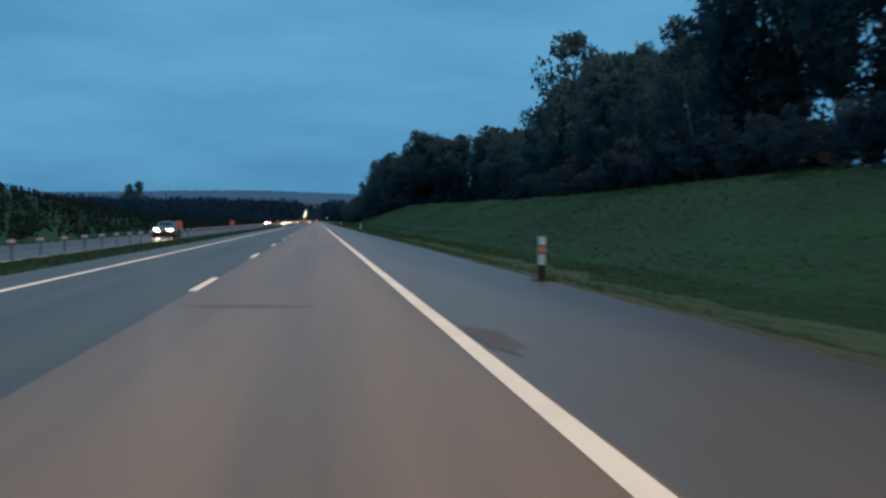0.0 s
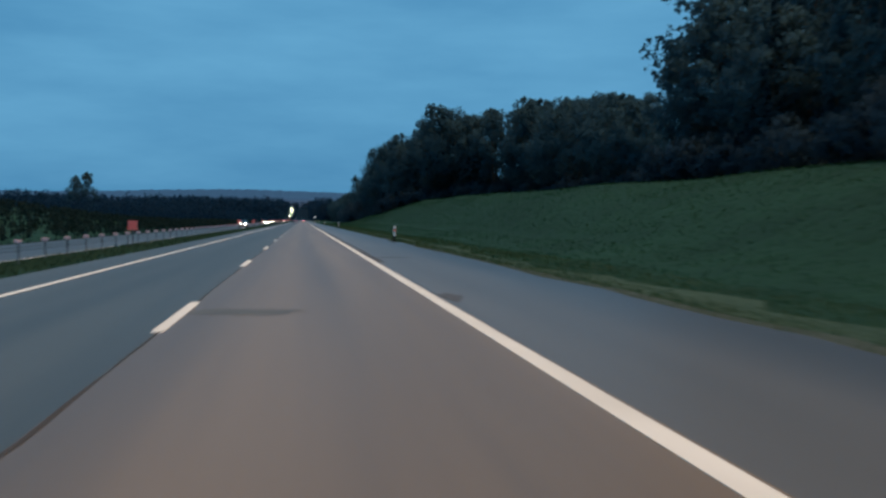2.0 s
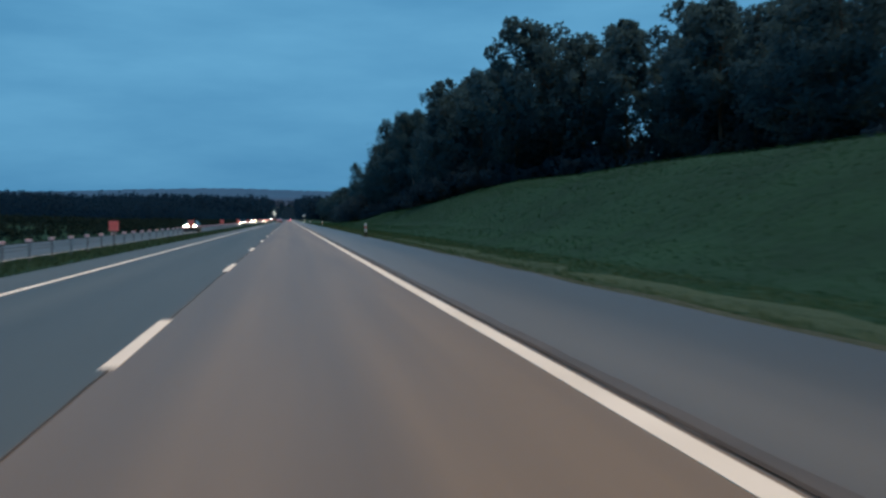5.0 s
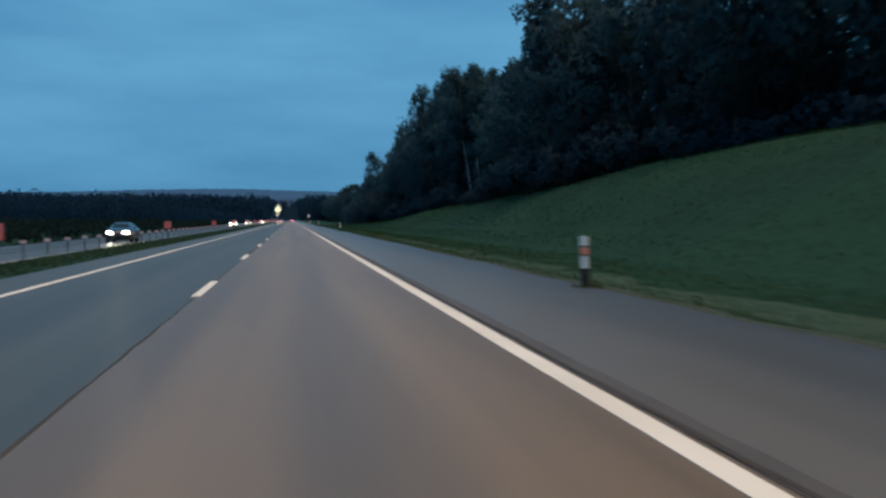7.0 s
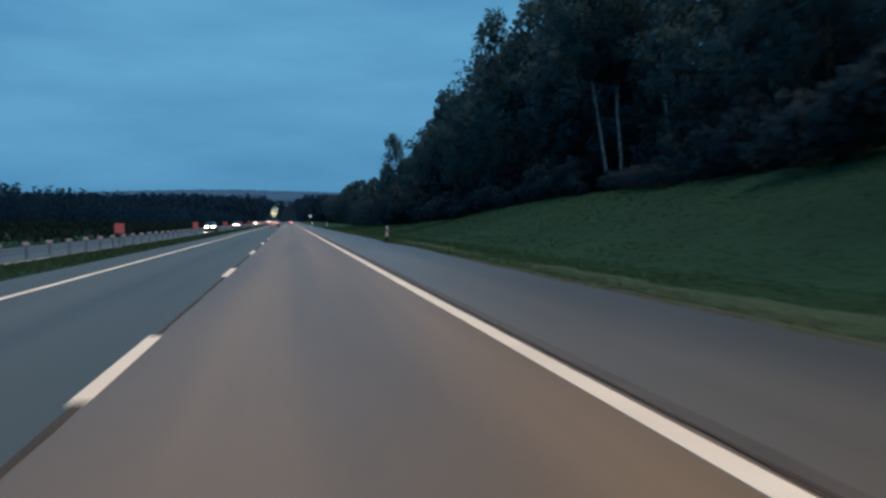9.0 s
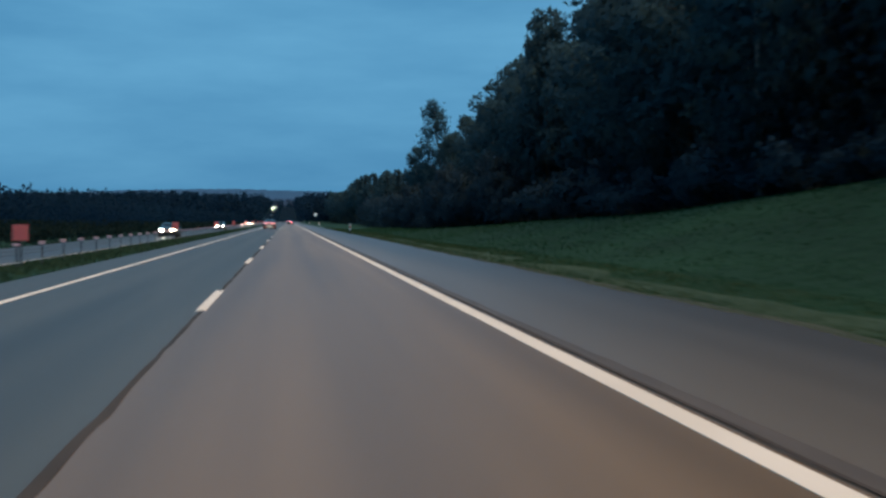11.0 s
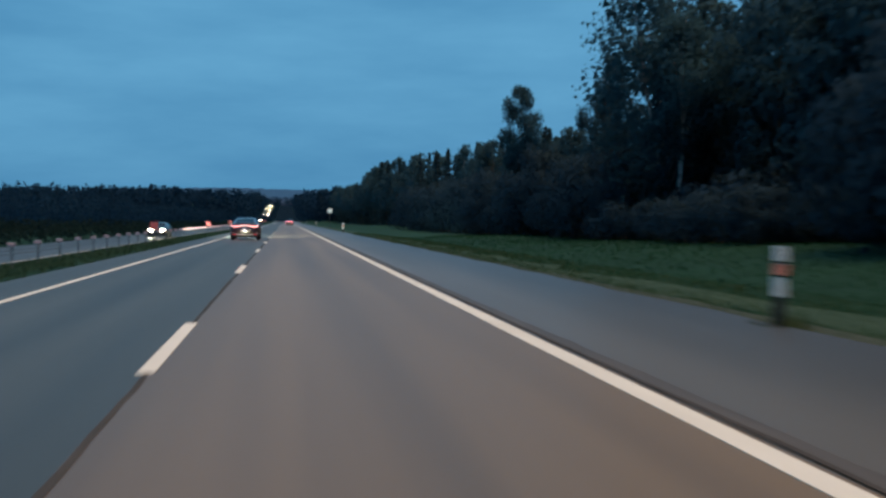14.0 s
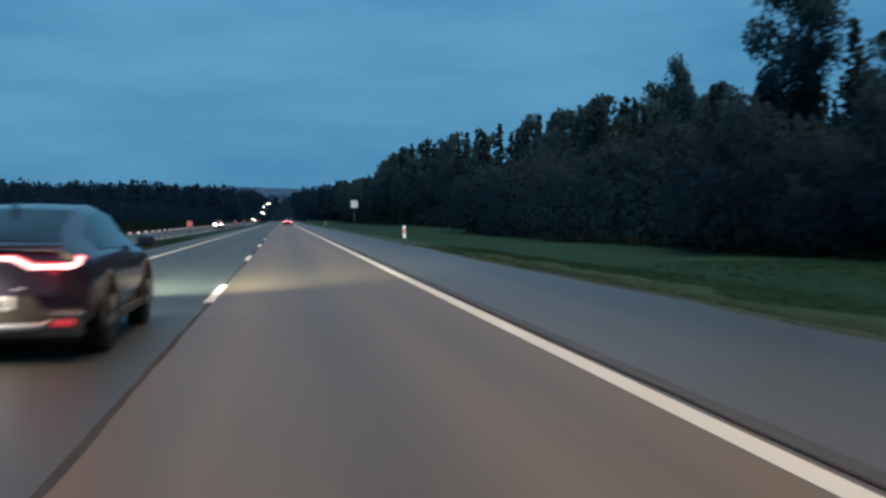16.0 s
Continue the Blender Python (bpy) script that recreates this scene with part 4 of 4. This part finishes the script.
def build_car(label, paint, head, plate=True, group=""):
    root = thing("car", label, "car", group)
    rows = [ring(s) for s in stations(3)]
    n = len(rows[0])
    vs = [p for r in rows for p in r]
    fs = [(a * n + b, a * n + (b + 1) % n, (a + 1) * n + (b + 1) % n, (a + 1) * n + b) for a in range(len(rows) - 1) for b in range(n)]
    fs += [tuple(range(n))[::-1], tuple((len(rows) - 1) * n + b for b in range(n))]
    body = part("body", mesh_of("body", vs, fs, paint, True), paint, root)
    for i0, i1, j0, j1, name in ((2, 4, 6, 10, "rear_window"), (6, 7, 6, 10, "windscreen"), (3, 6, 5, 6, "side_window"), (3, 6, 10, 11, "side_window")):
        part(name, patch(i0, i1, j0, j1, 0.012, GLASS, name), GLASS, body)
    for y, x in WHEELS:
        arch = bmesh.new()
        m = Matrix.Translation((x * 1.03, y, 0.35)) @ Matrix.Rotation(math.pi / 2, 4, "Y")
        bm_tube(0.385, 0.385, 0.20, m @ Matrix.Translation((0, 0, -0.10)), 30, arch)
        part("wheel_arch", arch, BLACK, body)
        part("arch_trim", arch_trim(y, x / abs(x)), CLAD, body, "grey plastic arch trim coloured as headlight lit")
        wheel(root, x * 1.035, y)
    for s in (-1, 1):
        bm = bm_box(0.20, 0.10, 0.13, (0.99 * s, 3.0, 1.02), 0.035)
        part("mirror", bm, paint, root)
        bm = bm_box(0.44, 0.06, 0.21, (0.56 * s, 4.50, 0.68), 0.03)
        bmesh.ops.rotate(bm, cent=(0.56 * s, 4.50, 0.68), matrix=Matrix.Rotation(-0.35 * s, 3, "Z"), verts=bm.verts)
        part("headlight", bm, head, root, "lit headlight")
        # tail light: a bar that dips outwards and turns up at the end
        path = [(0.03 * s, -0.030, 0.934), (0.26 * s, -0.030, 0.932), (0.33 * s, -0.028, 0.900), (0.41 * s, -0.022, 0.856), (0.74 * s, 0.000, 0.860), (0.80 * s, 0.012, 0.885), (0.82 * s, 0.020, 0.950)]
        tv, tf = tube_data(path, [0.020, 0.024, 0.025, 0.027, 0.029, 0.031, 0.029], 8)
        part("tail_light", mesh_of("tail_light", tv, tf, TAIL_HOT, True), TAIL_HOT, root, "glowing red tail light bar")
        tv, tf = tube_data([(p[0], p[1] + 0.052, p[2] + 0.006) for p in path], [0.032, 0.042, 0.046, 0.052, 0.060, 0.060, 0.048], 8)
        part("lens", mesh_of("lens", tv, tf, TAIL, True), TAIL, root, "red tail light lens")
        part("rear_reflector", bm_box(0.19, 0.03, 0.055, (0.68 * s, -0.03, 0.36), 0.016), REFLECTOR_GLOW, root)
        part("trim", bm_box(0.28, 0.03, 0.018, (0.72 * s, -0.005, 0.445), 0.006), CHROME, root)
        for y in (1.85, 2.75):
            part("door_handle", bm_box(0.03, 0.18, 0.03, (0.905 * s, y, 0.86), 0.01), paint, root)
    part("underbody", bm_box(1.50, 4.0, 0.16, (0, 2.25, 0.24), 0.04), BLACK, root)
    part("boot_lid", bm_box(1.30, 0.03, 0.30, (0, -0.008, 0.74), 0.012), paint, root)
    part("bumper", bm_box(1.66, 0.16, 0.26, (0, 0.06, 0.36), 0.05), CLAD, root, "grey plastic bumper coloured as headlight lit")
    part("rear_panel", rear_panel(), CLAD, root, "olive grey panel round the plate coloured as headlight lit")
    part("badge", bm_box(0.09, 0.012, 0.022, (0.31, -0.024, 0.665), 0.004), CHROME, root, "small chrome badge")
    part("spoiler", bm_box(1.34, 0.10, 0.03, (0, -0.005, 1.035), 0.012), paint, root)
    for s in (-1, 1):
        part("sill", bm_box(0.05, 2.0, 0.10, (0.90 * s, 2.28, 0.30), 0.02), CLAD, root, "grey plastic sill coloured as headlight lit")
    tv, tf = tube_data([(-0.56, -0.01, 0.385), (-0.50, -0.03, 0.335), (-0.2, -0.035, 0.325), (0.2, -0.035, 0.325), (0.50, -0.03, 0.335), (0.56, -0.01, 0.385)], [0.016, 0.028, 0.032, 0.032, 0.028, 0.016], 8)
    part("bumper_trim", mesh_of("bumper_trim", tv, tf, CHROME, True), CHROME, root, "pale bumper trim")
    if plate:
        part("number_plate", bm_box(0.52, 0.02, 0.115, (0, -0.030, 0.535), 0.008), PLATE, root)
        for k in range(7):
            part("plate_bar", bm_box(0.042, 0.004, 0.07, (-0.19 + 0.063 * k, -0.042, 0.535)), BLACK, root)
    part("fin", bm_box(0.03, 0.14, 0.09, (0, 1.15, 1.39), 0.012), paint, root)
    part("emblem", bm_box(0.12, 0.02, 0.09, (0, -0.015, 0.80), 0.02), CHROME, root)
    return root


DARK = car_paint("dark plum paint", (0.034, 0.026, 0.042))
SILVER = car_paint("dark grey paint", (0.014, 0.015, 0.018))
CAR_X, CAR_Y = -5.20, 458.15
overtaking = build_car("dark crossover car with a glowing red tail light bar", DARK, HEAD_COOL)
overtaking.location = (CAR_X, CAR_Y, 0)
ahead = copy_thing(overtaking, Matrix.Translation((-1.7, 655, 0)))
tagged(ahead, "dark car far ahead with red tail lights lit")
for ob in ahead.children_recursive:
    if ob.data and ob.data.materials and ob.data.materials[0] in (TAIL, TAIL_HOT):
        ob.data = ob.data.copy()
        ob.data.materials[0] = TAIL_FAR
oncoming = build_car("dark grey car with bright headlights on the opposite carriageway", SILVER, HEAD, group="oncoming traffic")
turn = Matrix.Rotation(math.pi, 4, "Z")
oncoming.matrix_basis = Matrix.Translation((-14.4, 90, -0.40)) @ turn
for x, y in ((-14.4, 270.5), (-14.4, 414), (-14.4, 493), (-14.4, 642), (-14.4, 872), (-14.4, 1070)):
    copy_thing(oncoming, Matrix.Translation((x, y, road_z(y) - 0.40)) @ turn)
for x, y in ((-14.4, 1180), (-17.7, 1250), (-14.4, 1330), (-17.7, 1395)):
    copy_thing(oncoming, Matrix.Translation((x, y, road_z(y) - 0.40)) @ turn)


def headlight_beam(x, y, way, colour, power, z=0.0):
    """A dipped beam: wide across the road and flat."""
    lamp = new("headlight_beam", bpy.data.lights.new("headlight_beam", "SPOT"))
    lamp.data.energy, lamp.data.color, lamp.data.spot_size, lamp.data.spot_blend, lamp.data.shadow_soft_size = power, colour, radians(27), 1.0, 0.10
    lamp.matrix_world = look((x, y, z + 0.72), (x + 0.8 * way, y + 36 * way, z + 0.7)) @ Matrix.Diagonal((3.2, 1, 1, 1))


for side in (-1, 1):
    lamp = new("tail_lamp_light", bpy.data.lights.new("tail_lamp_light", "POINT"))
    lamp.data.energy, lamp.data.color, lamp.data.shadow_soft_size = 2.6, (1.0, 0.05, 0.06), 0.08
    lamp.location = (CAR_X + 0.60 * side, CAR_Y - 0.16, 0.86)
for side in (-1, 1):
    headlight_beam(CAR_X + 0.58 * side, CAR_Y + 4.75, 1, (0.92, 1.0, 0.80), 24000)
plate_lamp = new("plate_lamp", bpy.data.lights.new("plate_lamp", "POINT"))
plate_lamp.data.energy, plate_lamp.data.color, plate_lamp.data.shadow_soft_size = 7.0, (1.0, 0.95, 0.82), 0.03
plate_lamp.location = (CAR_X, CAR_Y - 0.16, 0.63)
for x, y in ((-14.4, 90), (-14.4, 270.5), (-14.4, 414)):
    headlight_beam(x, y - 4.75, -1, (1.0, 0.86, 0.62), 350, -0.40)
